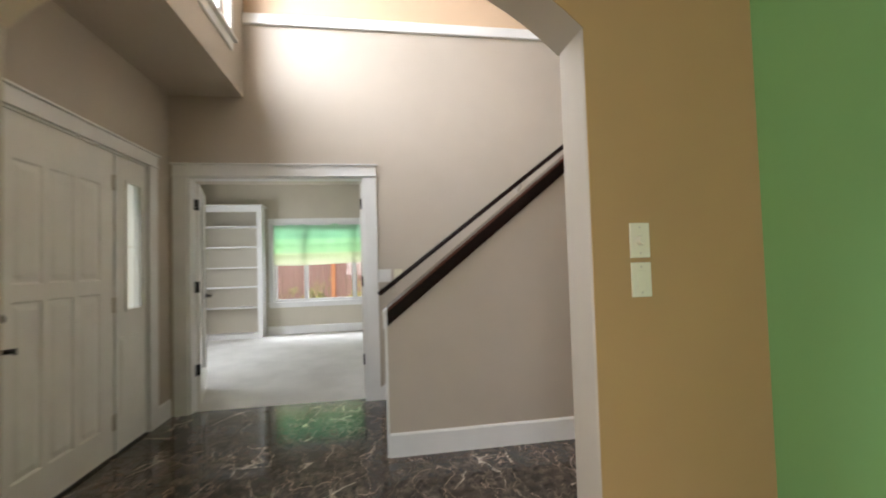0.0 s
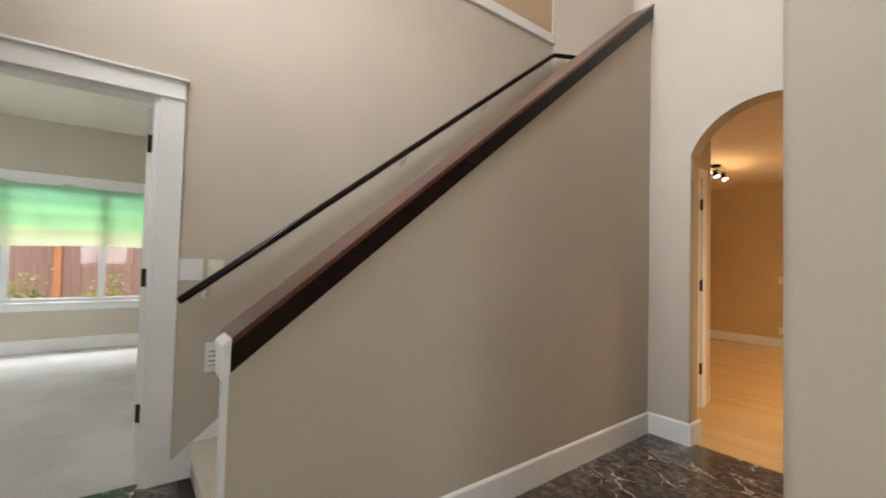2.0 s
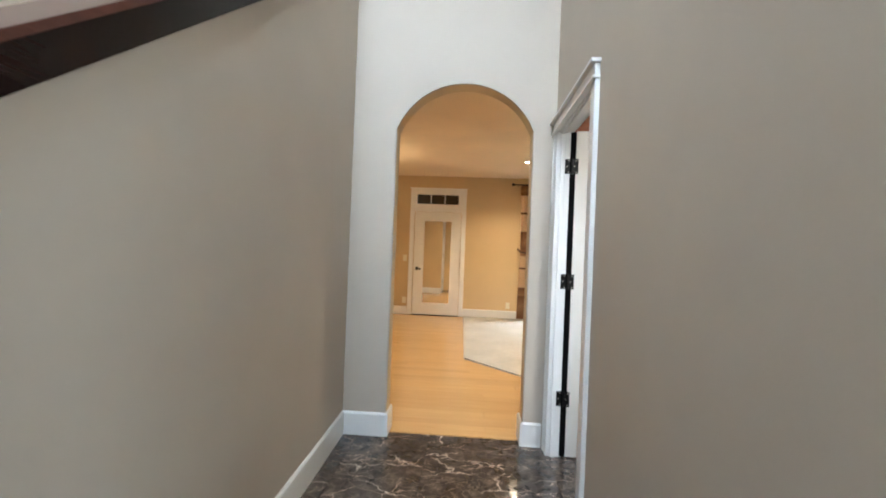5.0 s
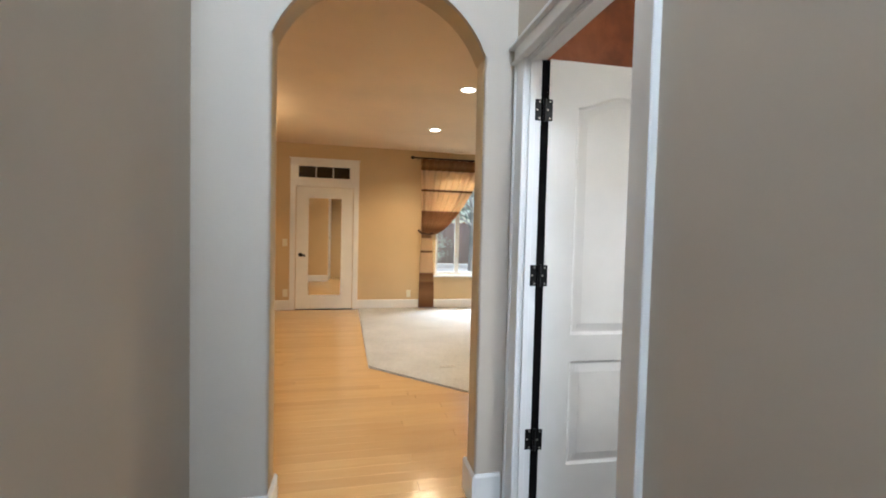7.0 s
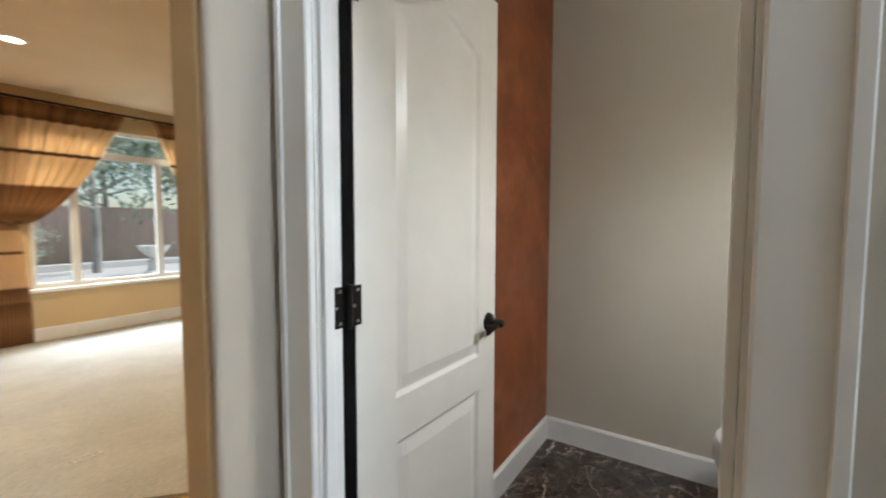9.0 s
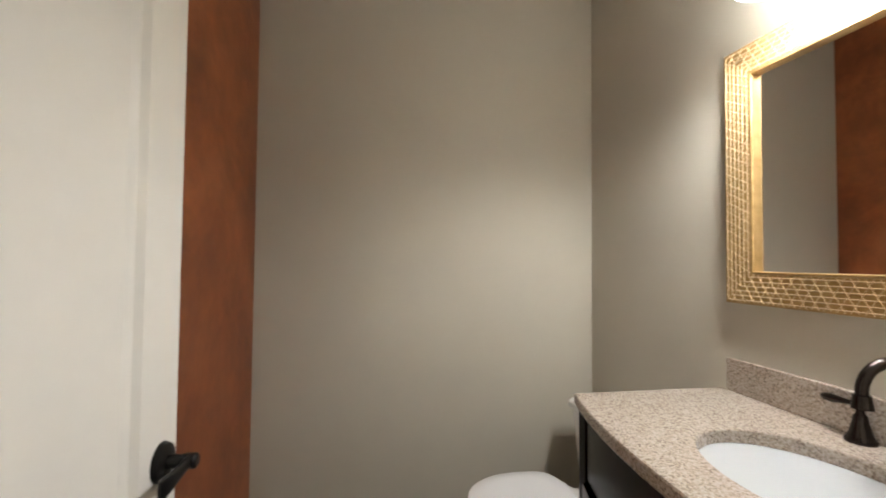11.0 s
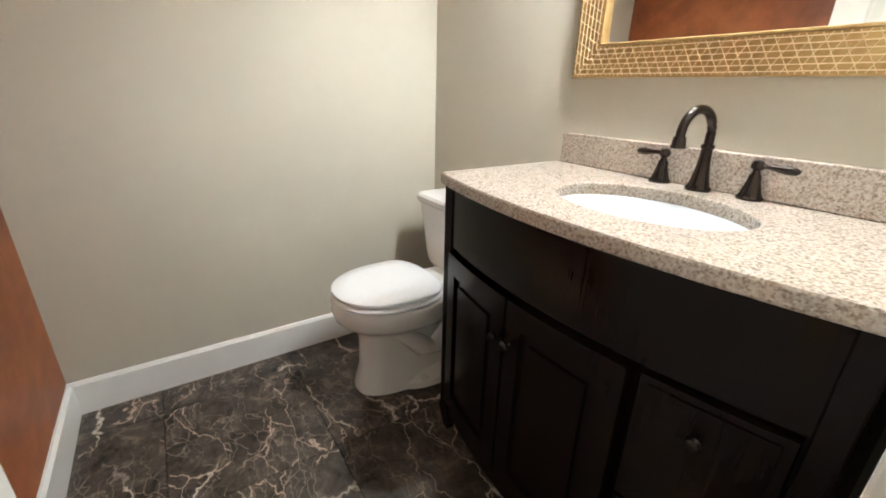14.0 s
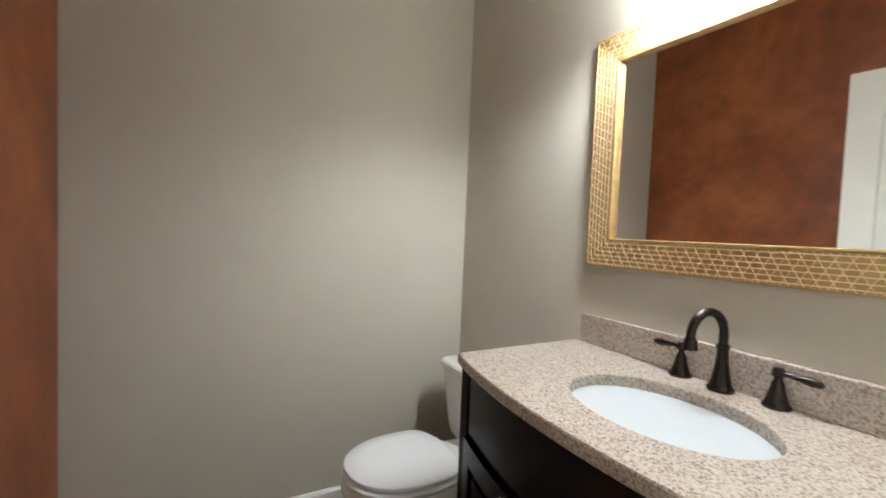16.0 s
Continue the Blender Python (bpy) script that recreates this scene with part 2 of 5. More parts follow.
def part(name, bm, mat, parent=None, label="", smooth=False):
    """One mesh object, given in world places, under a thing or a part (or on its own)."""
    finish(bm, smooth)
    origin = Vector((0, 0, 0))
    if parent:
        origin = ROOT[parent.name]
        bmesh.ops.translate(bm, verts=bm.verts, vec=-origin)
    me = bpy.data.meshes.new(name)
    bm.to_mesh(me)
    bm.free()
    me.materials.append(mat)
    ob = new(name, me)
    if parent:
        ob.parent = parent
    ROOT[ob.name] = origin
    return tagged(ob, label)


def solo(name, bm, mat, label, category, group="", kind="", smooth=False):
    return tagged(part(name, bm, mat, None, "", smooth), label, category, group, kind)


def box(bm, x0, x1, y0, y1, z0, z1, bevel=0.0, seg=2):
    r = bmesh.ops.create_cube(bm, size=1, matrix=Matrix.Translation(((x0 + x1) / 2, (y0 + y1) / 2, (z0 + z1) / 2)) @ Matrix.Diagonal((abs(x1 - x0), abs(y1 - y0), abs(z1 - z0), 1)))
    if bevel:
        es = list({e for v in r["verts"] for e in v.link_edges})
        bmesh.ops.bevel(bm, geom=es, offset=bevel, segments=seg, profile=0.5, affect="EDGES")
    return bm


def B(x0, x1, y0, y1, z0, z1, bevel=0.0, seg=2):
    return box(bmesh.new(), x0, x1, y0, y1, z0, z1, bevel, seg)


def prism(bm, pts, axis, a, b):
    """A flat outline in the plane across the axis, drawn out from a to b."""
    def at(p, q):
        return {"x": (q, p[0], p[1]), "y": (p[0], q, p[1]), "z": (p[0], p[1], q)}[axis]
    lo = [bm.verts.new(at(p, a)) for p in pts]
    hi = [bm.verts.new(at(p, b)) for p in pts]
    n = len(pts)
    bm.faces.new(lo)
    bm.faces.new(hi[::-1])
    for i in range(n):
        bm.faces.new((lo[i], hi[i], hi[(i + 1) % n], lo[(i + 1) % n]))
    return bm


def P(pts, axis, a, b):
    return prism(bmesh.new(), pts, axis, a, b)


def lathe(bm, profile, m=Matrix(), n=24):
    """Rings of (radius, height) turned about the local z axis."""
    rings = []
    for r, z in profile:
        if r < 1e-5:
            rings.append([bm.verts.new(m @ Vector((0, 0, z)))])
        else:
            rings.append([bm.verts.new(m @ Vector((r * math.cos(2 * math.pi * i / n), r * math.sin(2 * math.pi * i / n), z))) for i in range(n)])
    for a, b in zip(rings, rings[1:]):
        for i in range(n):
            j = (i + 1) % n
            if len(a) == 1 and len(b) > 1:
                bm.faces.new((a[0], b[i], b[j]))
            elif len(b) == 1 and len(a) > 1:
                bm.faces.new((a[i], b[0], a[j]))
            elif len(a) > 1:
                bm.faces.new((a[i], b[i], b[j], a[j]))
    return bm


def loft(bm, rings, cap=True):
    vs = [[bm.verts.new(p) for p in r] for r in rings]
    n = len(vs[0])
    for a, b in zip(vs, vs[1:]):
        for i in range(n):
            bm.faces.new((a[i], b[i], b[(i + 1) % n], a[(i + 1) % n]))
    if cap:
        bm.faces.new(vs[0][::-1])
        bm.faces.new(vs[-1])
    return bm


def tube(bm, pts, radii, n=14):
    pts = [Vector(p) for p in pts]
    if isinstance(radii, (int, float)):
        radii = [radii] * len(pts)
    rings = []
    up = Vector((0.123, 0.2, 1)).normalized()
    for i, p in enumerate(pts):
        d = (pts[min(i + 1, len(pts) - 1)] - pts[max(i - 1, 0)]).normalized()
        s = d.cross(up)
        if s.length < 0.05:
            s = d.cross(Vector((1, 0, 0)))
        s.normalize()
        u = s.cross(d).normalized()
        rings.append([p + radii[i] * (math.cos(2 * math.pi * k / n) * s + math.sin(2 * math.pi * k / n) * u) for k in range(n)])
    return loft(bm, rings)


def structure(name, bm, mat, label, smooth=False):
    return tagged(part(name, bm, mat, None, "", smooth), label, "", "", "structure")


def wall(name, along, lo, hi, a, b, z0, z1, mat, label, holes=()):
    """A wall along x or y from a to b, between the faces lo and hi; holes are (a, b, z0, z1) or, with a fifth number, arched to that height."""
    bm = bmesh.new()

    def blk(p, q, u, v, round_at=None):
        if q - p > 1e-4 and v - u > 1e-4:
            r = bmesh.new()
            if along == "x":
                box(r, p, q, lo, hi, u, v)
            else:
                box(r, lo, hi, p, q, u, v)
            if round_at is not None:
                k = 0 if along == "x" else 1
                bmesh.ops.bevel(r, geom=[e for e in r.edges if abs(e.verts[0].co.z - e.verts[1].co.z) > 0.1 and abs(e.verts[0].co[k] - round_at) < 1e-4], offset=min(0.018, (hi - lo) * 0.45), segments=4, profile=0.5, affect="EDGES")
            me = bpy.data.meshes.new("block")
            r.to_mesh(me)
            r.free()
            bm.from_mesh(me)
            bpy.data.meshes.remove(me)
    cuts = sorted(holes)
    at, last = a, None
    for h in cuts:
        if len(h) == 5:
            blk(at, h[0], z0, h[3], h[0])
            blk(at, h[0], h[3], z1)
            last = h
        else:
            blk(at, h[0], z0, z1)
            last = None
        blk(h[0], h[1], z0, h[2])
        if len(h) == 4:
            blk(h[0], h[1], h[3], z1)
        else:
            half, rise = (h[1] - h[0]) / 2, h[4] - h[3]
            r = (half * half + rise * rise) / (2 * rise)
            mid, n = (h[0] + h[1]) / 2, 28
            arc = []
            for i in range(n + 1):
                p = h[0] + (h[1] - h[0]) * i / n
                arc.append((p, h[4] - r + math.sqrt(max(0, r * r - (p - mid) ** 2))))
            for (p, u), (q, v) in zip(arc, arc[1:]):
                prism(bm, [(p, u), (q, v), (q, z1), (p, z1)], "y" if along == "x" else "x", lo, hi)
        at = h[1]
    if last:
        blk(at, b, z0, last[3], at)
        blk(at, b, last[3], z1)
    else:
        blk(at, b, z0, z1)
    if any(len(h) == 5 for h in holes):
        bmesh.ops.remove_doubles(bm, verts=bm.verts, dist=1e-4)
    return structure(name, bm, mat, label)


def skirting(name, along, face, out, a, b, height=0.148, z=0.0, thick=0.014):
    """A baseboard on a wall's face, standing out towards out (+1 or -1), with an eased top."""
    t = thick * out
    prof = [(face, z), (face + t, z), (face + t, z + height - 0.012), (face + t * 0.45, z + height), (face, z + height)]
    bm = P(prof, "y", a, b) if along == "y" else P([(p, q) for p, q in prof], "x", a, b)
    return structure(name, bm, M_TRIM, "white painted baseboard along the wall")

# ---- large structure ----
# floors
structure("floor_hall_bed", box(B(-3.93, -1.44, -1.72, 2.95, -0.12, -0.006), -1.44, 0.28, 1.395, 2.905, -0.12, -0.006), M_GROUT, "dark grout bed under the marble tiles")
structure("floor_office", B(-8.1, -3.93, -3.4, 1.6, -0.12, 0.0), M_OCARPET, "pale cream carpet on the office floor")
structure("floor_living_base", B(-5.6, 3.3, 2.95, 7.94, -0.12, -0.008), M_MAPLE, "maple subfloor of the living room")
structure("floor_dining", B(-1.44, 2.3, -2.8, 1.39, -0.12, -0.001), M_MAPLE, "maple floor of the dining room")
structure("ground", B(-60, 60, -60, 80, -0.5, -0.14), paint("lawn_grass", (0.09, 0.17, 0.035), 0.95, 0.1, 0.25, 0.5), "green lawn round the house")

# foyer, hall and stair walls
OFFICE_DOOR = (-1.552, -0.058, 0.0, 2.03)
wall("wall_office_hall", "y", -3.96, -3.855, -1.84, 3.17, 0, 3.395, M_HALL, "greige painted wall beside the stairs and office door", [OFFICE_DOOR])
wall("wall_office_side", "y", -3.975, -3.96, -3.4, 1.6, 0, 2.78, M_OFFICE, "beige painted wall inside the office", [OFFICE_DOOR])
wall("wall_stair_upper", "y", -3.98, -3.875, -1.84, 3.17, 3.49, 5.6, M_UPPER, "tan painted upper wall above the ledge trim")
structure("trim_ledge", B(-3.98, -3.825, -1.085, 3.17, 3.395, 3.49, 0.006), M_TRIM, "white painted ledge trim high on the wall")
wall("wall_arch", "x", 2.88, 2.905, -2.815, -1.33, 0, 5.6, M_HALL, "greige wall with an arched opening", [(-2.445, -1.582, 0, 1.975, 2.266)])
wall("wall_arch_living", "x", 2.905, 3.02, -2.73, -1.33, 0, 5.6, M_LIVING, "gold painted back of the arched wall", [(-2.445, -1.582, 0, 1.975, 2.266)])
DINING_ARCH = (-1.05, 0.738, 0, 1.975, 2.33)
wall("wall_hall_dining", "y", -1.44, -1.252, -1.84, 1.38, 0, 5.6, M_HALL, "greige hall wall with the wide dining arch", [DINING_ARCH])
wall("wall_dining_olive", "y", -1.252, -1.248, -2.7, 1.373, 0, 2.74, M_OLIVE, "olive tan dining wall beside the arch", [DINING_ARCH])
POWDER_DOOR = (2.070, 2.785, 0, 1.955)
wall("wall_hall_powder", "y", -1.44, -1.38, 1.38, 2.88, 0, 5.6, M_HALL, "greige hall wall with the powder room door", [POWDER_DOOR])
wall("wall_powder_west", "y", -1.38, -1.365, 1.38, 2.905, 0, 2.45, M_POWDER, "grey beige wall inside the powder room", [POWDER_DOOR])
wall("wall_front", "x", -1.83, -1.695, -3.96, -1.27, 0, 2.735, M_HALL, "greige wall round the front door", [(-3.52, -2.135, 0, 2.05)])
structure("ceiling_entry", B(-3.96, -1.27, -1.86, -1.085, 2.735, 2.85), M_HALL, "greige lowered ceiling over the front door")
wall("wall_upper_front", "x", -1.25, -1.085, -3.875, -1.44, 2.85, 5.6, M_HALL, "greige upper wall with a high window", [(-3.49, -1.70, 3.10, 4.85)])
structure("ceiling_foyer", B(-4.0, -1.27, -1.25, 4.1, 5.6, 5.7), M_CEIL, "pale painted ceiling high above the foyer")

# stairwell
CAP = lambda y: 0.930 + 0.798 * (y - 0.095)
SKEW = Matrix.Translation((-2.70, 0.1, 0)) @ Matrix.Rotation(radians(0.55), 4, "Z") @ Matrix.Translation((2.70, -0.1, 0))  # the stair wall runs a little out of square
stair_side = structure("wall_stair_side", P([(0.105, 0), (2.88, 0), (2.88, CAP(2.88) - 0.05), (0.105, CAP(0.105) - 0.05)], "x", -2.750, -2.70), M_HALL, "greige painted wall along the staircase")
structure("wall_stair_back", P([(-3.96, 3.17), (-3.855, 3.17), (-3.40, 3.88), (-2.80, 3.88), (-2.80, 3.96), (-3.45, 3.96)], "z", 0, 5.6), M_HALL, "greige wall at the top of the stairs")
structure("wall_living_stub", B(-2.815, -2.73, 3.02, 3.90, 0, 5.6), M_LIVING, "gold painted short wall beside the arch")

stair_side.matrix_basis = SKEW @ stair_side.matrix_basis

# office
wall("wall_office_window", "y", -8.22, -8.1, -3.4, 1.6, 0, 2.78, M_OFFICE, "beige office wall with a wide window", [(-1.855, 0.17, 0.59, 2.05)])
wall("wall_office_south", "x", -3.5, -3.4, -8.1, -3.96, 0, 2.78, M_OFFICE, "beige office end wall with a window", [(-6.7, -5.1, 0.65, 2.05)])
wall("wall_office_north", "x", 1.6, 1.7, -8.1, -3.96, 0, 2.78, M_OFFICE, "beige office end wall")
structure("ceiling_office", B(-8.22, -3.96, -3.5, 1.7, 2.78, 2.88), M_CEIL, "pale painted office ceiling")

# living room
wall("wall_living_far", "x", 7.82, 7.96, -5.6, 3.3, 0, 2.54, M_LIVING, "gold painted wall with a mirrored door and a window",
     [(-2.99, -2.13, 0.0, 2.225), (-0.81, 1.50, 0.55, 2.25)])
wall("wall_living_south", "x", 2.92, 3.02, -1.33, 3.3, 0, 2.54, M_LIVING, "gold painted living room wall")
wall("wall_living_stairs", "x", 3.9, 4.0, -5.6, -2.73, 0, 2.54, M_LIVING, "gold painted wall under the stairs")
wall("wall_living_west", "y", -5.72, -5.6, 3.9, 7.96, 0, 2.54, M_LIVING, "gold painted living room wall")
wall("wall_living_east", "y", 3.3, 3.42, 2.92, 7.96, 0, 2.54, M_LIVING, "gold painted living room wall")
structure("ceiling_living", box(B(-2.73, 3.42, 3.02, 7.96, 2.54, 2.66), -5.72, -2.73, 3.9, 7.96, 2.54, 2.66), M_LCEIL, "warm tan living room ceiling")

# powder room
structure("wall_powder_mirror", P([(-1.365, 1.377), (0.39, 1.377), (0.39, 1.447), (-1.365, 1.380)], "z", 0, 2.45), M_POWDER, "grey beige wall behind the vanity and toilet")
wall("wall_powder_east", "y", 0.276, 0.39, 1.395, 2.905, 0, 2.45, M_POWDER, "grey beige wall beside the toilet")
wall("wall_powder_terracotta", "x", 2.895, 2.918, -1.365, 0.39, 0, 2.45, M_TERRA, "terracotta faux painted accent wall")
structure("ceiling_powder", B(-1.38, 0.39, 1.36, 2.918, 2.45, 2.52), M_CEIL, "pale painted powder room ceiling")

# dining room
wall("wall_dining_green", "x", 1.371, 1.376, -1.252, 2.3, 0, 2.74, M_GREEN, "green painted dining room wall")
# Window openings here are out of view, added for daylight.
wall("wall_dining_east", "y", 2.3, 2.42, -2.8, 1.376, 0, 2.74, M_GREEN, "green painted dining wall with an added unseen window", [(-1.85, 0.05, 0.8, 2.2)])
wall("wall_dining_south", "x", -2.82, -2.7, -1.44, 2.42, 0, 2.74, M_GREEN, "green painted dining wall with an added unseen window", [(-0.15, 1.35, 0.85, 2.15)])
structure("ceiling_dining", B(-1.285, 2.42, -2.8, 1.376, 2.74, 2.84), M_CEIL, "pale painted dining room ceiling")
structure("wall_entry_side", B(-1.44, -1.285, -2.8, -1.84, 0, 2.74), M_GREEN, "plain wall beside the entry")

# baseboards
stair_base = skirting("baseboard_stairs", "y", -2.70, 1, 0.105, 2.866)
stair_base.matrix_basis = SKEW @ stair_base.matrix_basis
skirting("baseboard_arch_left", "x", 2.88, -1, -2.74, -2.445)
skirting("baseboard_arch_right", "x", 2.88, -1, -1.582, -1.466)
skirting("baseboard_arch_jamb_left", "y", -2.445, 1, 2.868, 3.034)
skirting("baseboard_arch_jamb_right", "y", -1.582, -1, 2.868, 3.034)
skirting("baseboard_hall", "y", -1.44, -1, 0.76, 1.993)
skirting("baseboard_hall_front", "y", -1.44, -1, -1.72, -1.05)
skirting("baseboard_entry", "x", -1.695, 1, -3.84, -3.636)
skirting("baseboard_office_far", "y", -8.1, 1, -1.97, 1.6)
skirting("baseboard_living_a", "x", 7.82, -1, -5.6, -3.075)
skirting("baseboard_living_b", "x", 7.82, -1, -2.055, 3.3)
skirting("baseboard_living_back", "x", 4.0, 1, -5.6, -2.73)
skirting("baseboard_living_west", "y", -5.6, 1, 4.014, 7.806)
skirting("baseboard_living_south", "x", 3.02, 1, -1.58, 3.3)
skirting("baseboard_powder_east", "y", 0.276, -1, 1.395, 2.905, 0.126)
skirting("baseboard_powder_north", "x", 2.895, -1, -1.365, 0.262, 0.126)
skirting("baseboard_dining", "x", 1.371, -1, -1.256, 2.3)


# casings
def casing_flat(name, plane, out, along, a, b, top, width=0.09, head=0.095, cap=True, label="white painted flat door casing"):
    """Two legs and a taller head round an opening from a to b, on a wall face, standing out towards out."""
    t = 0.017 * out
    root = tagged(new(name), label, "", "", "structure")
    ROOT[root.name] = Vector((0, 0, 0))

    def slab(nm, p, q, z0, z1, k=1.0):
        lo, hi = sorted((plane, plane + t * k))
        part(nm, B(p, q, lo, hi, z0, z1, 0.003) if along == "x" else B(lo, hi, p, q, z0, z1, 0.003), M_TRIM, root)
    slab("casing_leg", a - width, a, 0, top)
    slab("casing_leg", b, b + width, 0, top)
    slab("casing_head", a - width, b + width, top, top + head, 1.15)
    if cap:
        slab("casing_bead", a - width - 0.006, b + width + 0.006, top - 0.004, top + 0.008, 1.6)
        slab("casing_cap", a - width - 0.014, b + width + 0.014, top + head, top + head + 0.014, 2.2)
    return root


casing_flat("trim_office_door", -3.855, 1, "y", -1.552, -0.058, 2.03, 0.113, 0.098)
casing_flat("trim_front_door", -1.695, 1, "x", -3.52, -2.135, 2.045, 0.115, 0.090)
casing_flat("trim_mirror_door", 7.82, -1, "x", -2.99, -2.13, 2.225, 0.08, 0.085)
structure("trim_mirror_door_bar", B(-2.99, -2.13, 7.803, 7.87, 1.895, 2.03, 0.003), M_TRIM, "white painted bar between door and transom")
structure("trim_transom_frame", box(box(B(-2.99, -2.13, 7.806, 7.87, 2.205, 2.225), -2.99, -2.955, 7.806, 7.87, 2.03, 2.205), -2.195, -2.13, 7.806, 7.87, 2.03, 2.205), M_TRIM, "white painted frame of the transom")
# door linings
structure("jamb_office_door", box(box(B(-3.975, -3.855, -1.555, -1.534, 0, 2.03), -3.975, -3.855, -0.080, -0.055, 0, 2.03), -3.975, -3.855, -1.534, -0.080, 2.012, 2.033), M_TRIM, "white painted door lining")
pj = B(-1.44, -1.365, 2.765, 2.788, 0, 1.955)
box(pj, -1.44, -1.365, 2.067, 2.082, 0, 1.955)
box(pj, -1.44, -1.365, 2.082, 2.765, 1.935, 1.958)
for y0, y1 in ((2.753, 2.765), (2.082, 2.096)):
    box(pj, -1.43, -1.405, y0, y1, 0, 1.935, 0.002)
box(pj, -1.43, -1.405, 2.096, 2.753, 1.922, 1.935, 0.002)
structure("jamb_powder_door", pj, M_TRIM, "white painted powder room door lining with stops")


def fluted_leg(bm, y_in, y_out, z0, z1, face, out):
    """A flat casing leg with a thin band round its outer edge."""
    w = y_out - y_in
    prof = [(0, 0), (0, 0.012), (0.04, 0.015), (0.80, 0.016), (0.82, 0.021), (0.97, 0.021), (1.0, 0.018), (1.0, 0)]
    prism(bm, [(face + out * d, y_in + w * u) for u, d in prof], "z", z0, z1)


pc = bmesh.new()
fluted_leg(pc, 2.076, 1.994, 0, 1.945, -1.44, -1)
fluted_leg(pc, 2.768, 2.858, 0, 1.945, -1.44, -1)
structure("trim_powder_door", pc, M_TRIM, "white flat casing of the powder room door")
ph = B(-1.463, -1.44, 1.994, 2.858, 1.945, 2.005, 0.003)
box(ph, -1.482, -1.44, 1.980, 2.874, 2.005, 2.022, 0.003)
box(ph, -1.474, -1.44, 1.988, 2.866, 1.940, 1.952, 0.003)
structure("trim_powder_door_head", ph, M_TRIM, "white head casing of the powder room door")

pi = B(-1.365, -1.346, 1.990, 2.072, 0, 1.945, 0.004)
box(pi, -1.365, -1.346, 2.796, 2.880, 0, 1.945, 0.004)
box(pi, -1.365, -1.346, 1.990, 2.880, 1.945, 2.03, 0.004)
structure("trim_powder_door_inside", pi, M_TRIM, "white casing round the powder room door, inside")
outline_pts = [(-1.402, 0.865), (-1.372, 0.862)] + [(-1.372 + 0.021 * math.sin(radians(a)), 0.893 - 0.031 * math.cos(radians(a))) for a in range(15, 180, 15)] + [(-1.372, 0.924), (-1.402, 0.921)]
structure("strike_plate", P(outline_pts, "y", 2.081, 2.0855), M_BLACK, "dark metal strike plate with a rounded lip on the door lining")

# ---- lamps that show ----
M_CAN = glow("lit_can_lens", (1.0, 0.88, 0.68), 14)
M_WHITE_RING = material("white_lamp_trim", (0.8, 0.78, 0.74), 0.4)
M_BRONZE = material("oil_rubbed_bronze", (0.045, 0.036, 0.032), 0.2, 0.9)
M_SHADE = glow("lit_frosted_glass_shade", (1.0, 0.98, 0.97), 24)


def can_light(x, y, z, watts):
    t = thing("ceiling_light", (x, y, z), "lit recessed can light with a white trim ring in the ceiling", "ceiling light", "recessed lights in the living room")
    m = Matrix.Translation((x, y, z))
    part("trim_ring", lathe(bmesh.new(), [(0.062, -0.002), (0.066, -0.007), (0.082, -0.004), (0.085, 0.0), (0.062, 0.0)], m, 32), M_WHITE_RING, t, smooth=True)
    part("lens", lathe(bmesh.new(), [(0, -0.003), (0.062, -0.003), (0.062, 0.0), (0, 0.0)], m, 32), M_CAN, t, "glowing warm lens")
    bulb("can_bulb", (x, y, z - 0.03), watts, WARM, 0.05, 150)


def track_light(x, y, z):
    t = thing("track_light", (x, y, z), "dark track fitting with three lit spot heads on the ceiling", "track light")
    part("canopy", lathe(bmesh.new(), [(0, -0.03), (0.05, -0.03), (0.055, 0), (0, 0)], Matrix.Translation((x, y, z))), M_BLACK, t, smooth=True)
    part("bar", tube(bmesh.new(), [(x - 0.02, y - 0.3, z - 0.06), (x + 0.02, y - 0.1, z - 0.05), (x, y + 0.1, z - 0.06), (x + 0.02, y + 0.3, z - 0.06)], 0.009), M_BLACK, t, smooth=True)
    for k in (-0.27, 0.0, 0.27):
        m = look((x, y + k, z - 0.11), (x + 0.5, y + k - 0.2, z - 1.2))
        h = part("spot_head", lathe(bmesh.new(), [(0, 0.05), (0.022, 0.045), (0.03, 0.0), (0.04, -0.05), (0.034, -0.05), (0.03, -0.03)], m), M_BLACK, t, smooth=True)
        part("lens", lathe(bmesh.new(), [(0, -0.045), (0.033, -0.045), (0.033, -0.04), (0, -0.04)], m), M_CAN, h, "glowing lens")
        bulb("spot_bulb", (x + 0.04, y + k, z - 0.34), 4, WARM, 0.06)


can_light(-1.115, 4.88, 2.54, 118)
can_light(-1.13, 6.41, 2.54, 118)
track_light(-3.36, 5.9, 2.54)

# ---- powder room ----
DX = -0.875


def bow(x, edge, rise, half=0.45):
    return edge + rise * (1 - ((x - DX) / half) ** 2)


def bowed(bm, x0, x1, z0, z1, off, thick, edge=1.842, rise=0.068, n=10):
    """A slab that follows the vanity's bowed front, off in front of it."""
    pts = []
    for i in range(n + 1):
        x = x0 + (x1 - x0) * i / n
        pts.append((x, bow(x, edge, rise) + off))
    back = [(x, y - thick) for x, y in reversed(pts)]
    return prism(bm, pts + back, "z", z0, z1)


def knob_at(x, y, z, parent, name="knob"):
    m = look((x, y, z), (x, y - 1, z))
    part(name, lathe(bmesh.new(), [(0, 0.026), (0.009, 0.025), (0.0125, 0.018), (0.009, 0.010), (0.005, 0.006), (0.007, 0.0), (0, 0)], m, 18), M_BRONZE, parent, "round dark bronze knob", True)


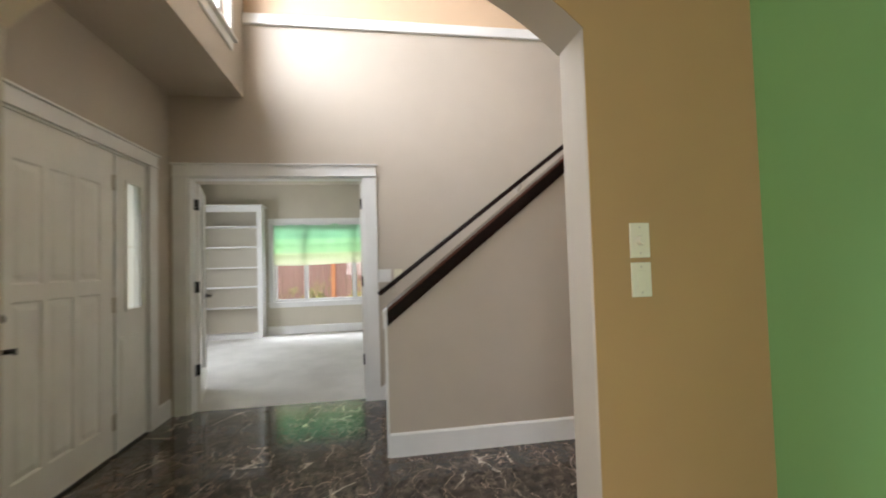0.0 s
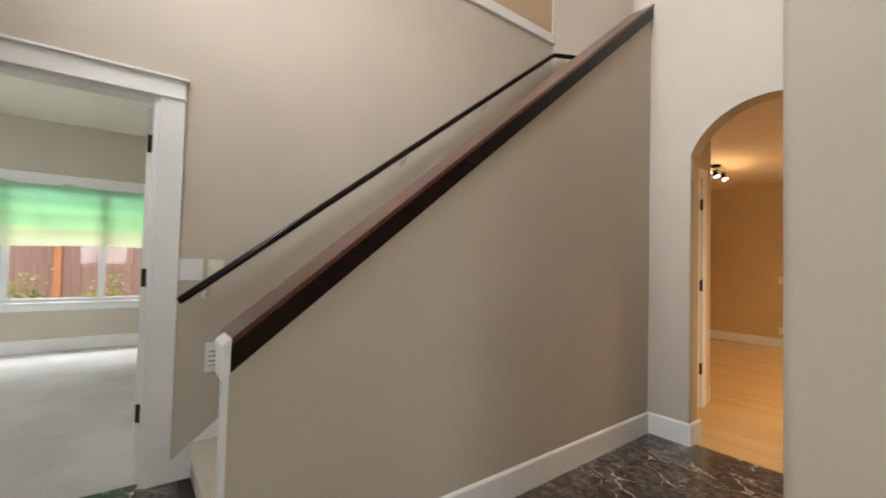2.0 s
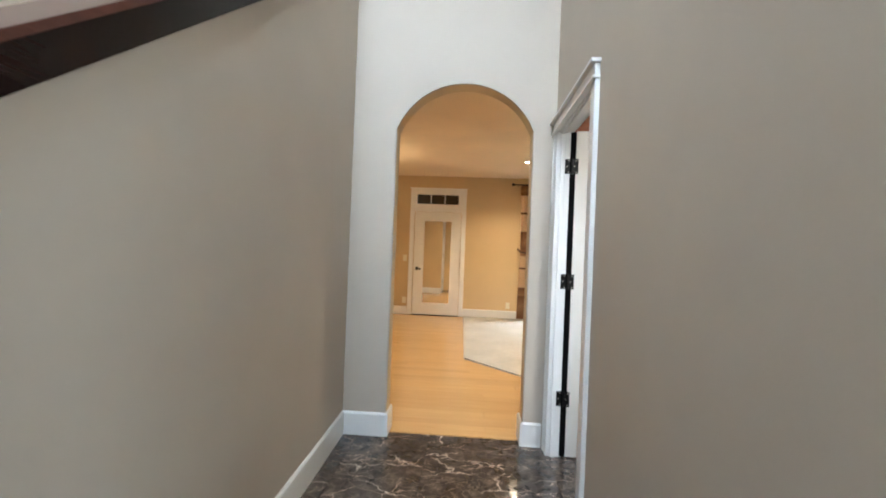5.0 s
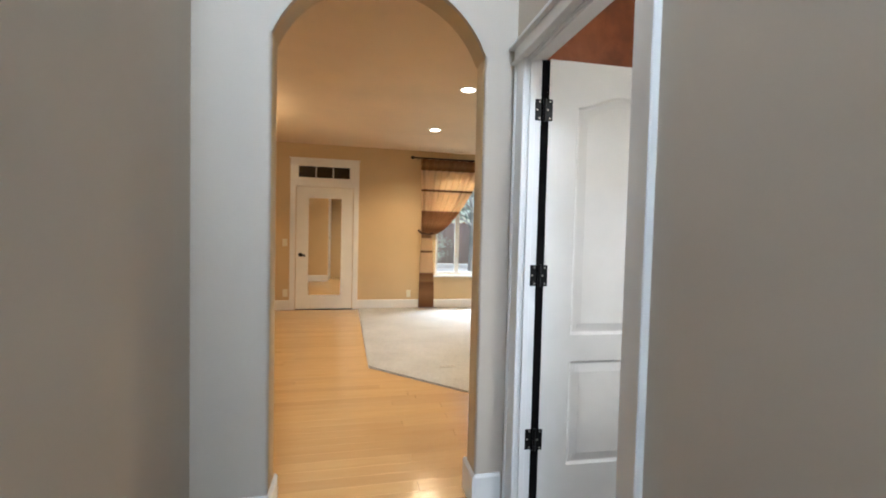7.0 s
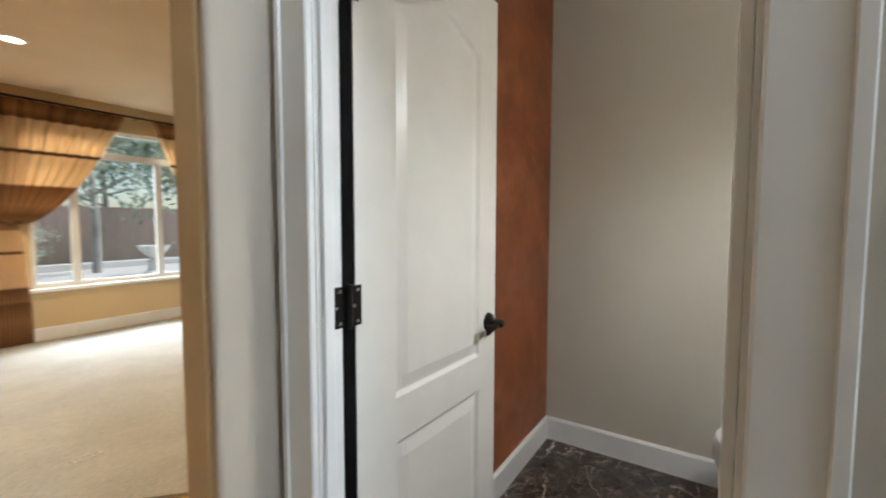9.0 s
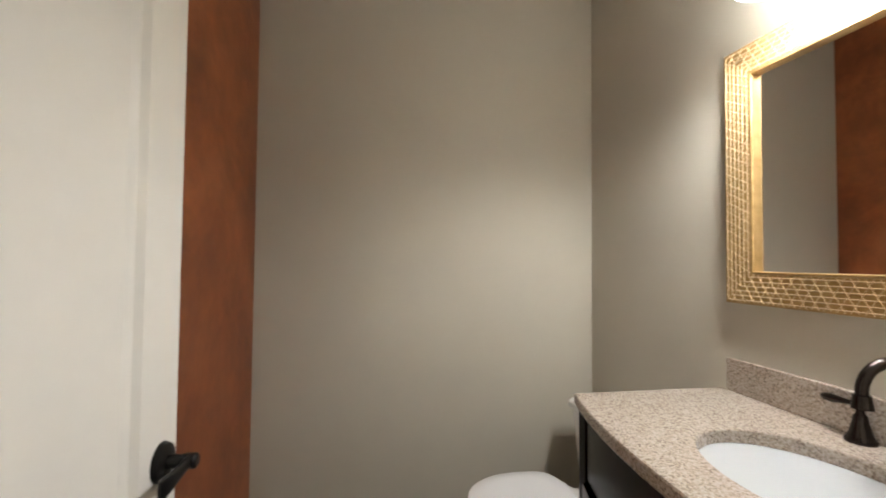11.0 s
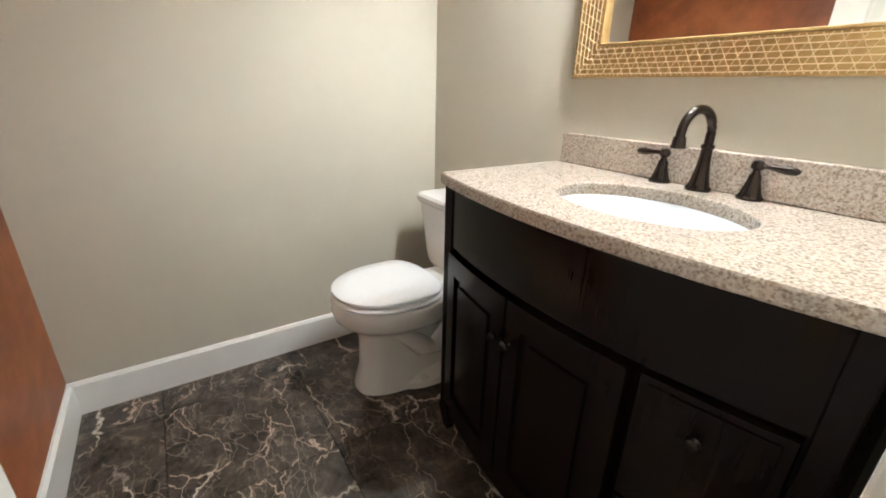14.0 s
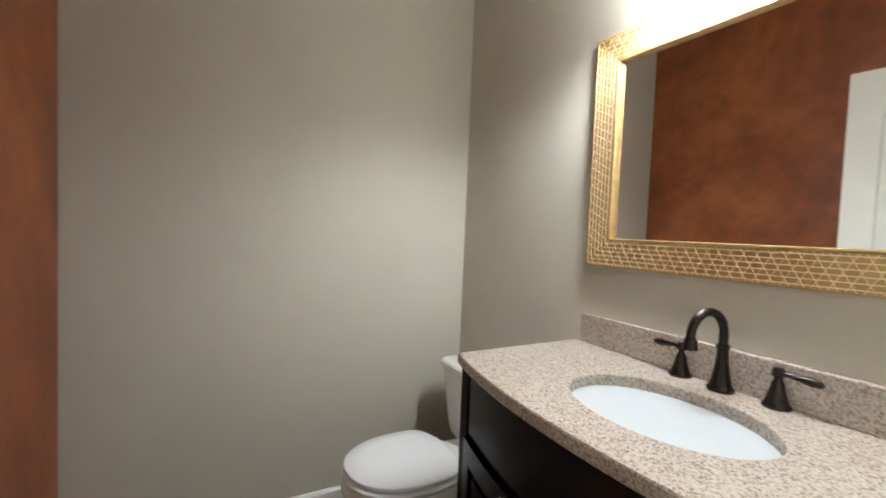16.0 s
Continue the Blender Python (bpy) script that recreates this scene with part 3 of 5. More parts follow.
def vanity():
    t = thing("vanity_cabinet", (DX, 1.65, 0), "dark espresso wooden vanity cabinet with a bowed front", "vanity")
    pts = [(-1.315, 1.397), (-1.315, 1.83)] + [(x, bow(x, 1.818, 0.060)) for x in [-1.29 + 0.83 * i / 24 for i in range(25)]] + [(-0.435, 1.83), (-0.435, 1.397)]
    part("body", P(pts, "z", 0.10, 0.685), M_ESPRESSO, t, "", True)
    for x in (-1.315, -0.450):
        part("side_panel", B(x, x + 0.015, 1.397, 1.83, 0.685, 0.835), M_ESPRESSO, t)
    part("back_panel", B(-1.30, -0.45, 1.400, 1.412, 0.685, 0.835), M_ESPRESSO, t)
    part("apron", bowed(bmesh.new(), -1.285, -0.465, 0.665, 0.828, 0.004, 0.02, n=24), M_ESPRESSO, t, "", True)
    for x0, x1, kx in ((-0.762, -0.468, -0.745), (-1.055, -0.772, -0.789)):
        d = bmesh.new()
        bowed(d, x0, x1, 0.135, 0.652, 0.006, 0.02)
        door = part("door", d, M_ESPRESSO, t)
        for nm, a, b, c, e in (("stile", x0, x0 + 0.045, 0.135, 0.652), ("stile", x1 - 0.045, x1, 0.135, 0.652), ("rail", x0 + 0.045, x1 - 0.045, 0.135, 0.19), ("rail", x0 + 0.045, x1 - 0.045, 0.597, 0.652)):
            part(nm, bowed(bmesh.new(), a, b, c, e, 0.016, 0.009), M_ESPRESSO, door)
        part("raised_panel", bowed(bmesh.new(), x0 + 0.068, x1 - 0.068, 0.215, 0.572, 0.012, 0.005), M_ESPRESSO, door)
        knob_at(kx, bow(kx, 1.842, 0.068) + 0.016, 0.548, door)
    for z0, z1 in ((0.135, 0.38), (0.39, 0.652)):
        d = bmesh.new()
        bowed(d, -1.275, -1.075, z0, z1, 0.008, 0.02)
        bowed(d, -1.262, -1.088, z0 + 0.013, z1 - 0.013, 0.013, 0.012)
        drawer = part("drawer", d, M_ESPRESSO, t)
        knob_at(-1.175, bow(-1.175, 1.842, 0.068) + 0.013, (z0 + z1) / 2 + (0.07 if z0 > 0.3 else 0), drawer)
    for x in (-1.300, -0.450):
        post = bmesh.new()
        box(post, x - 0.020, x + 0.020, 1.822, 1.862, 0.10, 0.835, 0.004)
        part("corner_post", post, M_ESPRESSO, t)
    for x in (-1.297, -0.453):
        for y in (1.84, 1.42):
            foot = bmesh.new()
            loft(foot, [[(x + sx * w, y + sy * w, z) for sx, sy in ((-1, -1), (1, -1), (1, 1), (-1, 1))] for z, w in ((0, 0.012), (0.03, 0.016), (0.08, 0.023), (0.10, 0.024))])
            part("foot", foot, M_ESPRESSO, t, "tapered dark wooden foot")
    skirt = bmesh.new()
    bowed(skirt, -1.285, -0.465, 0.085, 0.125, 0.002, 0.02, n=20)
    part("skirt", skirt, M_ESPRESSO, t)


vanity()


SX, SY, SRX, SRY = -0.888, 1.663, 0.202, 0.152


def outline(angle):
    """Where a ray from the sink's middle meets the countertop's edge."""
    c, s = math.cos(angle), math.sin(angle)
    lo, hi = 0.0, 1.2
    for _ in range(40):
        k = (lo + hi) / 2
        x, y = SX + k * c, SY + k * s
        inside = -1.360 < x < -0.412 and 1.397 < y < bow(x, 1.868, 0.060, 0.46)
        lo, hi = (k, hi) if inside else (lo, k)
    return SX + lo * c, SY + lo * s


def countertop():
    t = thing("countertop", (DX, 1.65, 0.835), "speckled beige granite countertop with a bowed front edge", "countertop")
    angs = sorted([2 * math.pi * i / 96 for i in range(96)] + [math.atan2(y - SY, x - SX) % (2 * math.pi) for x, y in ((-1.360, 1.397), (-0.412, 1.397), (-0.412, 1.865), (-1.360, 1.858))])
    out = [outline(a) for a in angs]
    inn = [(SX + SRX * math.cos(a), SY + SRY * math.sin(a)) for a in angs]

    def ring(pts, z, k=0.0):
        return [(x + (SX - x) * k, y + (SY - y) * k, z) for x, y in pts]
    bm = bmesh.new()
    loft(bm, [ring(inn, 0.836), ring(inn, 0.862), ring(inn, 0.865, -0.012), ring(out, 0.865, 0.008), ring(out, 0.861), ring(out, 0.841), ring(out, 0.836, 0.006), ring(inn, 0.836)], False)
    bmesh.ops.remove_doubles(bm, verts=bm.verts, dist=1e-5)
    part("slab", bm, M_GRANITE, t)
    part("backsplash", B(-1.360, -0.432, 1.396, 1.416, 0.8655, 0.957, 0.003), M_GRANITE, t)
    s = thing("sink", (SX, SY, 0.70), "white oval porcelain undermount sink", "sink")
    prof = [(1.04, 0.835), (1.0, 0.834), (0.97, 0.80), (0.88, 0.755), (0.65, 0.722), (0.3, 0.71), (0.09, 0.707)]
    rings = [[(SX + SRX * k * math.cos(2 * math.pi * i / 64), SY + SRY * k * math.sin(2 * math.pi * i / 64), z) for i in range(64)] for k, z in prof]
    rings += [[(x + 0.0, y, z - 0.012) for x, y, z in rings[-1]]] + [[(SX + SRX * k * 1.03 * math.cos(2 * math.pi * i / 64), SY + SRY * k * 1.03 * math.sin(2 * math.pi * i / 64), z - 0.012) for i in range(64)] for k, z in prof[-2:0:-1]]
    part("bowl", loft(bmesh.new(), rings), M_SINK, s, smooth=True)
    part("drain", lathe(bmesh.new(), [(0, 0.712), (0.02, 0.712), (0.024, 0.709), (0.024, 0.706)], Matrix.Translation((SX, SY, 0))), M_BRONZE, s, smooth=True)


countertop()


def faucet():
    t = thing("faucet", (-0.883, 1.446, 0.865), "oil rubbed bronze gooseneck faucet with two lever handles", "faucet")
    x, y, z = -0.883, 1.444, 0.8655
    m = Matrix.Translation((x, y, z))
    part("spout_base", lathe(bmesh.new(), [(0, 0), (0.028, 0), (0.028, 0.006), (0.023, 0.012), (0.021, 0.02), (0.016, 0.045), (0.0125, 0.075), (0.012, 0.095), (0.0145, 0.098), (0.0145, 0.105), (0, 0.106)], m), M_BRONZE, t, smooth=True)
    arc = [(x, y, z + 0.10), (x, y, z + 0.13)]
    for i in range(15):
        a = math.pi - math.pi * 1.04 * i / 14
        reach = 0.052 + 0.052 * math.cos(a)
        arc.append((x + 0.14 * reach, y + 0.99 * reach, z + 0.130 + 0.052 * math.sin(a)))
    part("spout", tube(bmesh.new(), arc, [0.0102] * 12 + [0.0098] * (len(arc) - 12)), M_BRONZE, t, smooth=True)
    e = Vector(arc[-1])
    d = (e - Vector(arc[-2])).normalized()
    tip = look(e, e + d)
    part("aerator", lathe(bmesh.new(), [(0, 0.002), (0.013, 0.002), (0.0135, -0.004), (0.0145, -0.012), (0.016, -0.022), (0.0135, -0.023), (0.012, -0.018), (0, -0.018)], tip), M_BRONZE, t, smooth=True)
    for hx, way in ((-0.782, 1), (-0.988, -1)):
        m = Matrix.Translation((hx, 1.434, z))
        h = part("handle_base", lathe(bmesh.new(), [(0, 0), (0.026, 0), (0.026, 0.005), (0.022, 0.01), (0.019, 0.018), (0.013, 0.04), (0.0115, 0.052), (0.008, 0.056), (0.007, 0.063), (0.0125, 0.067), (0.013, 0.075), (0.009, 0.083), (0, 0.085)], m), M_BRONZE, t, smooth=True)
        pts = [(hx + way * u, 1.434 - 0.0 * u, z + 0.073 + dz) for u, dz in ((0.006, 0), (0.02, 0.0), (0.035, -0.001), (0.055, -0.002), (0.07, -0.003), (0.076, -0.003))]
        part("lever", tube(bmesh.new(), pts, [0.0055, 0.005, 0.0065, 0.0095, 0.0075, 0.002]), M_BRONZE, h, smooth=True)


faucet()


def crossed_relief(bm, x0, x1, z0, z1, side, y, inner=0.0775, step=0.026, lean=0.042):
    """Thin raised lines that cross one side of the frame both ways, stopped by its mitres."""
    ln = (x1 - x0) if side % 2 == 0 else (z1 - z0)

    def at(s, u, d):
        return {0: (x0 + s, y + d, z0 + u), 1: (x0 + u, y + d, z0 + s), 2: (x0 + s, y + d, z1 - u), 3: (x1 - u, y + d, z0 + s)}[side]
    for k in range(-3, int(ln / step) + 4):
        for way in (-1, 1):
            s0 = k * step
            run = [(s0 + way * lean * (q / 24 - 0.5), 0.004 + (inner - 0.004) * q / 24) for q in range(25)]
            run = [(s, u) for s, u in run if u + 0.001 < s < ln - u - 0.001]
            if len(run) < 3:
                continue
            (a, b), (c, d) = run[0], run[-1]
            hw = 0.00105
            lo = [bm.verts.new(at(s, u, 0)) for s, u in ((a - hw, b), (a + hw, b), (c + hw, d), (c - hw, d))]
            hi = [bm.verts.new(at(s, u, 0.0019)) for s, u in ((a, b), (c, d))]
            bm.faces.new((lo[0], hi[0], hi[1], lo[3]))
            bm.faces.new((lo[1], lo[2], hi[1], hi[0]))
            bm.faces.new((lo[0], lo[1], hi[0]))
            bm.faces.new((lo[2], lo[3], hi[1]))
    return bm


def wall_mirror():
    t = thing("wall_mirror", (DX, 1.396, 1.11), "rectangular wall mirror in a ribbed gilded frame", "mirror")
    x0, x1, z0, z1 = -1.304, -0.457, 1.115, 1.808
    w = 0.087
    part("mirror_glass", B(x0 + w - 0.005, x1 - w + 0.005, 1.398, 1.408, z0 + w - 0.005, z1 - w + 0.005), M_MIRROR, t)
    prof = [(0, 0), (0.0, 0.024), (0.003, 0.0265)]
    prof += [(0.0785, 0.0265), (0.0795, 0.0245), (0.081, 0.0285), (w - 0.002, 0.0285), (w, 0.024), (w, 0)]
    rings = []
    for u, d in prof:
        rings.append([(x0 + u, 1.397 + d, z0 + u), (x1 - u, 1.397 + d, z0 + u), (x1 - u, 1.397 + d, z1 - u), (x0 + u, 1.397 + d, z1 - u)])
    part("frame", loft(bmesh.new(), rings, False), M_GOLD, t, "ribbed gilded frame")
    for i in range(6):
        rib = [(0.0085 + i * 0.0125 + k, d) for k, d in ((0, 0.0262), (0.0006, 0.0284), (0.0018, 0.0284), (0.0024, 0.0262))]
        part("rib", loft(bmesh.new(), [[(x0 + u, 1.397 + d, z0 + u), (x1 - u, 1.397 + d, z0 + u), (x1 - u, 1.397 + d, z1 - u), (x0 + u, 1.397 + d, z1 - u)] for u, d in rib], False), M_GLINT, t, "thin raised rib with its glint painted in lighter gold")
    lines = bmesh.new()
    for side in range(4):
        crossed_relief(lines, x0, x1, z0, z1, side, 1.4232)
    tagged(part("relief", lines, M_GLINT, t), "fine raised crossed lines", kind="stuff")
    t.matrix_basis = pose(DX, 1.3965, 1.11, 0, 0, 1.85)


wall_mirror()


def vanity_light():
    cx = -0.80
    t = thing("vanity_light", (cx, 1.396, 2.0), "lit bronze vanity light with frosted glass shades above the mirror", "wall light")
    part("backplate", B(cx - 0.19, cx + 0.19, 1.396, 1.418, 1.985, 2.075, 0.006), M_BRONZE, t)
    for x in (cx - 0.10, cx + 0.10):
        part("arm", tube(bmesh.new(), [(x, 1.41, 2.025), (x, 1.47, 2.040), (x, 1.535, 2.036), (x, 1.545, 2.012)], 0.008), M_BRONZE, t, smooth=True)
        m = Matrix.Translation((x, 1.545, 1.848))
        part("shade", lathe(bmesh.new(), [(0.066, 0.0), (0.064, 0.03), (0.055, 0.09), (0.038, 0.14), (0.022, 0.16), (0.019, 0.16), (0.034, 0.138), (0.051, 0.09), (0.060, 0.03), (0.062, 0.0), (0.066, 0.0)], m), M_SHADE, t, "glowing frosted glass shade", True)
        bulb("vanity_bulb", (x, 1.545, 1.835), 24, (0.98, 0.98, 1.0), 0.05, 170)


vanity_light()


def egg(cx, half, y_back, y_front, z, n=40, power=2.0, back=None):
    """An egg-shaped ring: round to the front, blunter behind."""
    mid = y_back + (y_front - y_back) * 0.42
    pts = []
    for i in range(n):
        a = 2 * math.pi * i / n
        c, s = math.cos(a), math.sin(a)
        ry = (y_front - mid) if s > 0 else (mid - y_back)
        px = half * (abs(c) ** (2 / power)) * (1 if c >= 0 else -1)
        py = ry * (abs(s) ** (2 / (power if s > 0 else (back or power)))) * (1 if s >= 0 else -1)
        pts.append((cx + px, mid + py, z))
    return pts


def toilet():
    cx = -0.112
    t = thing("toilet", (cx, 1.8, 0), "white two-piece porcelain toilet with a closed lid", "toilet")
    rings = [egg(cx, 0.108, 1.60, 2.030, 0.0, power=2.6), egg(cx, 0.106, 1.60, 2.026, 0.03, power=2.6), egg(cx, 0.092, 1.62, 2.010, 0.10, power=2.4), egg(cx, 0.094, 1.63, 2.006, 0.20, power=2.3),
             egg(cx, 0.104, 1.63, 2.012, 0.240, power=2.2), egg(cx, 0.128, 1.63, 2.032, 0.266, power=2.15), egg(cx, 0.160, 1.63, 2.066, 0.288, power=2.1), egg(cx, 0.178, 1.63, 2.088, 0.312, power=2.1), egg(cx, 0.185, 1.63, 2.097, 0.340, power=2.1), egg(cx, 0.184, 1.63, 2.097, 0.368, power=2.1), egg(cx, 0.179, 1.63, 2.092, 0.377, power=2.1), egg(cx, 0.165, 1.64, 2.075, 0.382, power=2.1)]
    part("bowl", loft(bmesh.new(), rings), M_PORC, t, smooth=True)
    for s in (-1, 1):
        tr = tube(bmesh.new(), [(cx + s * 0.05, 1.93, 0.27), (cx + s * 0.075, 1.86, 0.235), (cx + s * 0.080, 1.79, 0.16), (cx + s * 0.080, 1.74, 0.15), (cx + s * 0.078, 1.68, 0.21), (cx + s * 0.07, 1.62, 0.24), (cx + s * 0.05, 1.56, 0.20)], [0.035, 0.042, 0.045, 0.045, 0.045, 0.045, 0.04])
        part("trapway", tr, M_PORC, t, smooth=True)
        part("bolt_cap", lathe(bmesh.new(), [(0.014, 0), (0.013, 0.012), (0.007, 0.018), (0, 0.019)], Matrix.Translation((cx + s * 0.118, 1.80, 0.03))), M_PORC, t, smooth=True)
    part("foot", loft(bmesh.new(), [egg(cx, 0.140, 1.56, 1.90, 0.0, power=3), egg(cx, 0.138, 1.56, 1.90, 0.024, power=3), egg(cx, 0.118, 1.57, 1.88, 0.045, power=3), egg(cx, 0.085, 1.58, 1.86, 0.075, power=3)]), M_PORC, t, smooth=True)
    part("deck", B(cx - 0.12, cx + 0.12, 1.50, 1.72, 0.30, 0.378, 0.02, 3), M_PORC, t, smooth=True)

    def slab(z0, z1, grow, name):
        rr = [egg(cx, 0.176 + grow, 1.715, 2.092 + grow, z, power=2.15, back=4.5) for z in (z0, z0 + 0.004, z1 - 0.006, z1 - 0.001)]
        rr[0] = [(x + (cx - x) * 0.02, y + (1.9 - y) * 0.02, z) for x, y, z in rr[0]]
        rr[3] = [(x + (cx - x) * 0.04, y + (1.9 - y) * 0.04, z) for x, y, z in rr[3]]
        rr.append([(x + (cx - x) * 0.3, y + (1.9 - y) * 0.3, z + 0.002) for x, y, z in rr[3]])
        part(name, loft(bmesh.new(), rr), M_SEAT, t, "glossy white plastic", True)
    slab(0.3835, 0.3985, 0.003, "seat")
    slab(0.4035, 0.4225, -0.002, "lid")
    for s in (-1, 1):
        part("hinge", tube(bmesh.new(), [(cx + s * 0.055, 1.712, 0.395), (cx + s * 0.10, 1.712, 0.395)], 0.012), M_SEAT, t, smooth=True)

    def tank_ring(hw, y0, y1, z, r=0.03):
        pts = []
        for ox, oy, a0 in ((hw - r, y1 - r, 0), (-hw + r, y1 - r, 90), (-hw + r, y0 + r, 180), (hw - r, y0 + r, 270)):
            for k in range(5):
                a = radians(a0 + 22.5 * k)
                pts.append((cx + ox + r * math.cos(a), oy + r * math.sin(a), z))
        return pts
    part("tank", loft(bmesh.new(), [tank_ring(0.185, 1.475, 1.605, 0.378), tank_ring(0.20, 1.472, 1.612, 0.42), tank_ring(0.232, 1.468, 1.622, 0.635)]), M_PORC, t, smooth=True)
    part("tank_lid", loft(bmesh.new(), [tank_ring(0.235, 1.466, 1.628, 0.636), tank_ring(0.243, 1.465, 1.634, 0.642), tank_ring(0.243, 1.465, 1.634, 0.662), tank_ring(0.236, 1.468, 1.626, 0.672), tank_ring(0.15, 1.50, 1.58, 0.675)]), M_PORC, t, smooth=True)
    part("flush_lever", tube(bmesh.new(), [(cx - 0.17, 1.625, 0.60), (cx - 0.17, 1.645, 0.60), (cx - 0.11, 1.648, 0.595)], 0.006), M_CHROME, t, smooth=True)


toilet()


def moulded_face(bm, x0, x1, z0, z1, y, out, panels, nx=64, nz=190):
    """A door face pressed with panels: each a groove that climbs to a raised field. Panels: x0, x1, z0, z1, crown."""
    def depth(x, z):
        best = 0.0
        for a, b, c, d, crown in panels:
            u = (x - a) / (b - a)
            top = d + crown * (0.5 - 0.5 * math.cos(2 * math.pi * min(max(u, 0), 1)))
            q = min(x - a, b - x, z - c, top - z)
            if q > 0:
                if q < 0.010:
                    h = -0.009 * q / 0.010
                elif q < 0.016:
                    h = -0.009
                elif q < 0.048:
                    h = -0.009 + 0.008 * (q - 0.016) / 0.032
                else:
                    h = -0.001
                best = h
        return best
    xs = {x0, x1}
    zs = {z0, z1}
    for a, b, c, d, crown in panels:
        for k in (-0.001, 0.010, 0.016, 0.048):
            xs |= {a + k, b - k}
            zs |= {c + k, d - k}
        if crown:
            zs |= {d + crown * i / 12 - k for i in range(13) for k in (-0.001, 0.010, 0.016, 0.048)}
            xs |= {a + (b - a) * i / 26 for i in range(27)}
    xs = sorted(x for x in xs if x0 <= x <= x1)
    zs = sorted(z for z in zs if z0 <= z <= z1)
    grid = [[bm.verts.new((x, y + out * depth(x, z), z)) for x in xs] for z in zs]
    for i in range(len(zs) - 1):
        for j in range(len(xs) - 1):
            bm.faces.new((grid[i][j], grid[i][j + 1], grid[i + 1][j + 1], grid[i + 1][j]))


def hinge(x, y, z, plates, parent, height=0.098, mat=None):
    """A butt hinge: a knuckle and its leaves, given as boxes about the pin."""
    mat = mat or M_BLACK
    h = part("hinge", tube(bmesh.new(), [(x, y, z - height / 2 - 0.004), (x, y, z + height / 2 + 0.004)], 0.0065, 10), mat, parent, "" if mat != M_BLACK else "black metal hinge", True)
    for a, b, c, d in plates:
        leaf = B(a, b, c, d, z - height / 2, z + height / 2)
        part("leaf", leaf, mat, h)
        if mat == M_BLACK:
            flat_x = (b - a) > (d - c)
            for dz in (-0.034, 0.0, 0.034):
                px = (a + b) / 2 + (0.004 if dz else -0.006)
                m = look((px, c - 0.0005, z + dz), (px, c + 1, z + dz)) if flat_x else look((b + 0.0005, (c + d) / 2, z + dz), (b - 1, (c + d) / 2, z + dz))
                part("screw", lathe(bmesh.new(), [(0, 0.0012), (0.0032, 0.001), (0.004, 0)], m, 10), M_NICKEL, h)


def lever_set(parent, x, y, z, out, way, mat, axis="y"):
    """A round rosette and a lever on a door face: out is the face's side, way the lever's direction along the door."""
    def at(u, o, dz):
        return (x + way * u, y + out * o, z + dz) if axis == "y" else (x + out * o, y + way * u, z + dz)
    p = Vector(at(0, 0, 0))
    m = look(p, Vector(at(0, -1, 0)))
    r = part("rosette", lathe(bmesh.new(), [(0, 0.012), (0.018, 0.012), (0.029, 0.008), (0.032, 0.0), (0, 0)], m), mat, parent, "dark metal rosette", True)
    part("neck", tube(bmesh.new(), [at(0, 0.005, 0), at(0, 0.042, 0)], [0.012, 0.010]), mat, r, smooth=True)
    hub = part("hub", tube(bmesh.new(), [at(0, 0.030, 0), at(0, 0.035, 0), at(0, 0.053, 0), at(0, 0.056, 0)], [0.010, 0.0125, 0.0125, 0.009]), mat, r, smooth=True)
    blade = []
    for u, o, dz, half, thick in ((-0.006, 0.044, 0.002, 0.009, 0.007), (0.010, 0.044, 0.001, 0.0105, 0.0065), (0.028, 0.043, -0.002, 0.0115, 0.0055), (0.048, 0.041, -0.006, 0.0145, 0.005), (0.066, 0.038, -0.009, 0.0175, 0.0045), (0.074, 0.036, -0.010, 0.0165, 0.0025)):
        blade.append([at(u, o + thick * math.cos(2 * math.pi * k / 16), dz + half * math.sin(2 * math.pi * k / 16)) for k in range(16)])
    part("lever", loft(bmesh.new(), blade), mat, r, smooth=True)


def powder_door():
    t = thing("powder_room_door", (-1.31, 2.755, 0), "white two-panel door with an arched panel, standing open", "door")
    x0, x1, y0, y1, z0, z1 = -1.341, -0.706, 2.758, 2.793, 0.008, 1.942
    panels = [(x0 + 0.128, x1 - 0.105, 0.792, 1.755, 0.055), (x0 + 0.128, x1 - 0.105, 0.225, 0.677, 0.0)]
    bm = bmesh.new()
    moulded_face(bm, x0, x1, z0, z1, y0, -1, panels)
    moulded_face(bm, x0, x1, z0, z1, y1, 1, panels)
    for a, b, c, d in ((x0, x0 + 0.0005, z0, z1), (x1 - 0.0005, x1, z0, z1), (x0, x1, z0, z0 + 0.0005), (x0, x1, z1 - 0.0005, z1)):
        box(bm, a, b, y0 + 0.0005, y1 - 0.0005, c, d)
    part("slab", bm, M_DOOR, t)
    for z in (1.732, 1.045, 0.347):
        hinge(-1.362, 2.754, z, [(-1.407, -1.364, 2.7615, 2.7645), (-1.358, -1.327, 2.7545, 2.7575)], t, 0.088)
    lever_set(t, -0.752, y0, 0.893, -1, -1, M_BLACK)
    lever_set(t, -0.752, y1, 0.893, 1, -1, M_BLACK)
    # Black strip fills the hinge gap to paint its shade.
    part("hinge_gap_strip", B(-1.3745, -1.3415, 2.760, 2.790, 0.008, 1.936), M_GAPSHADE, t, "black strip painting the shade in the hinge gap")
    part("latch_plate", B(-0.7063, -0.7045, 2.763, 2.788, 0.865, 0.921), M_NICKEL, t)
    t.matrix_basis = pose(-1.31, 2.755, 0, 0, 0, -1.8)


powder_door()

# ---- foyer and stairs ----


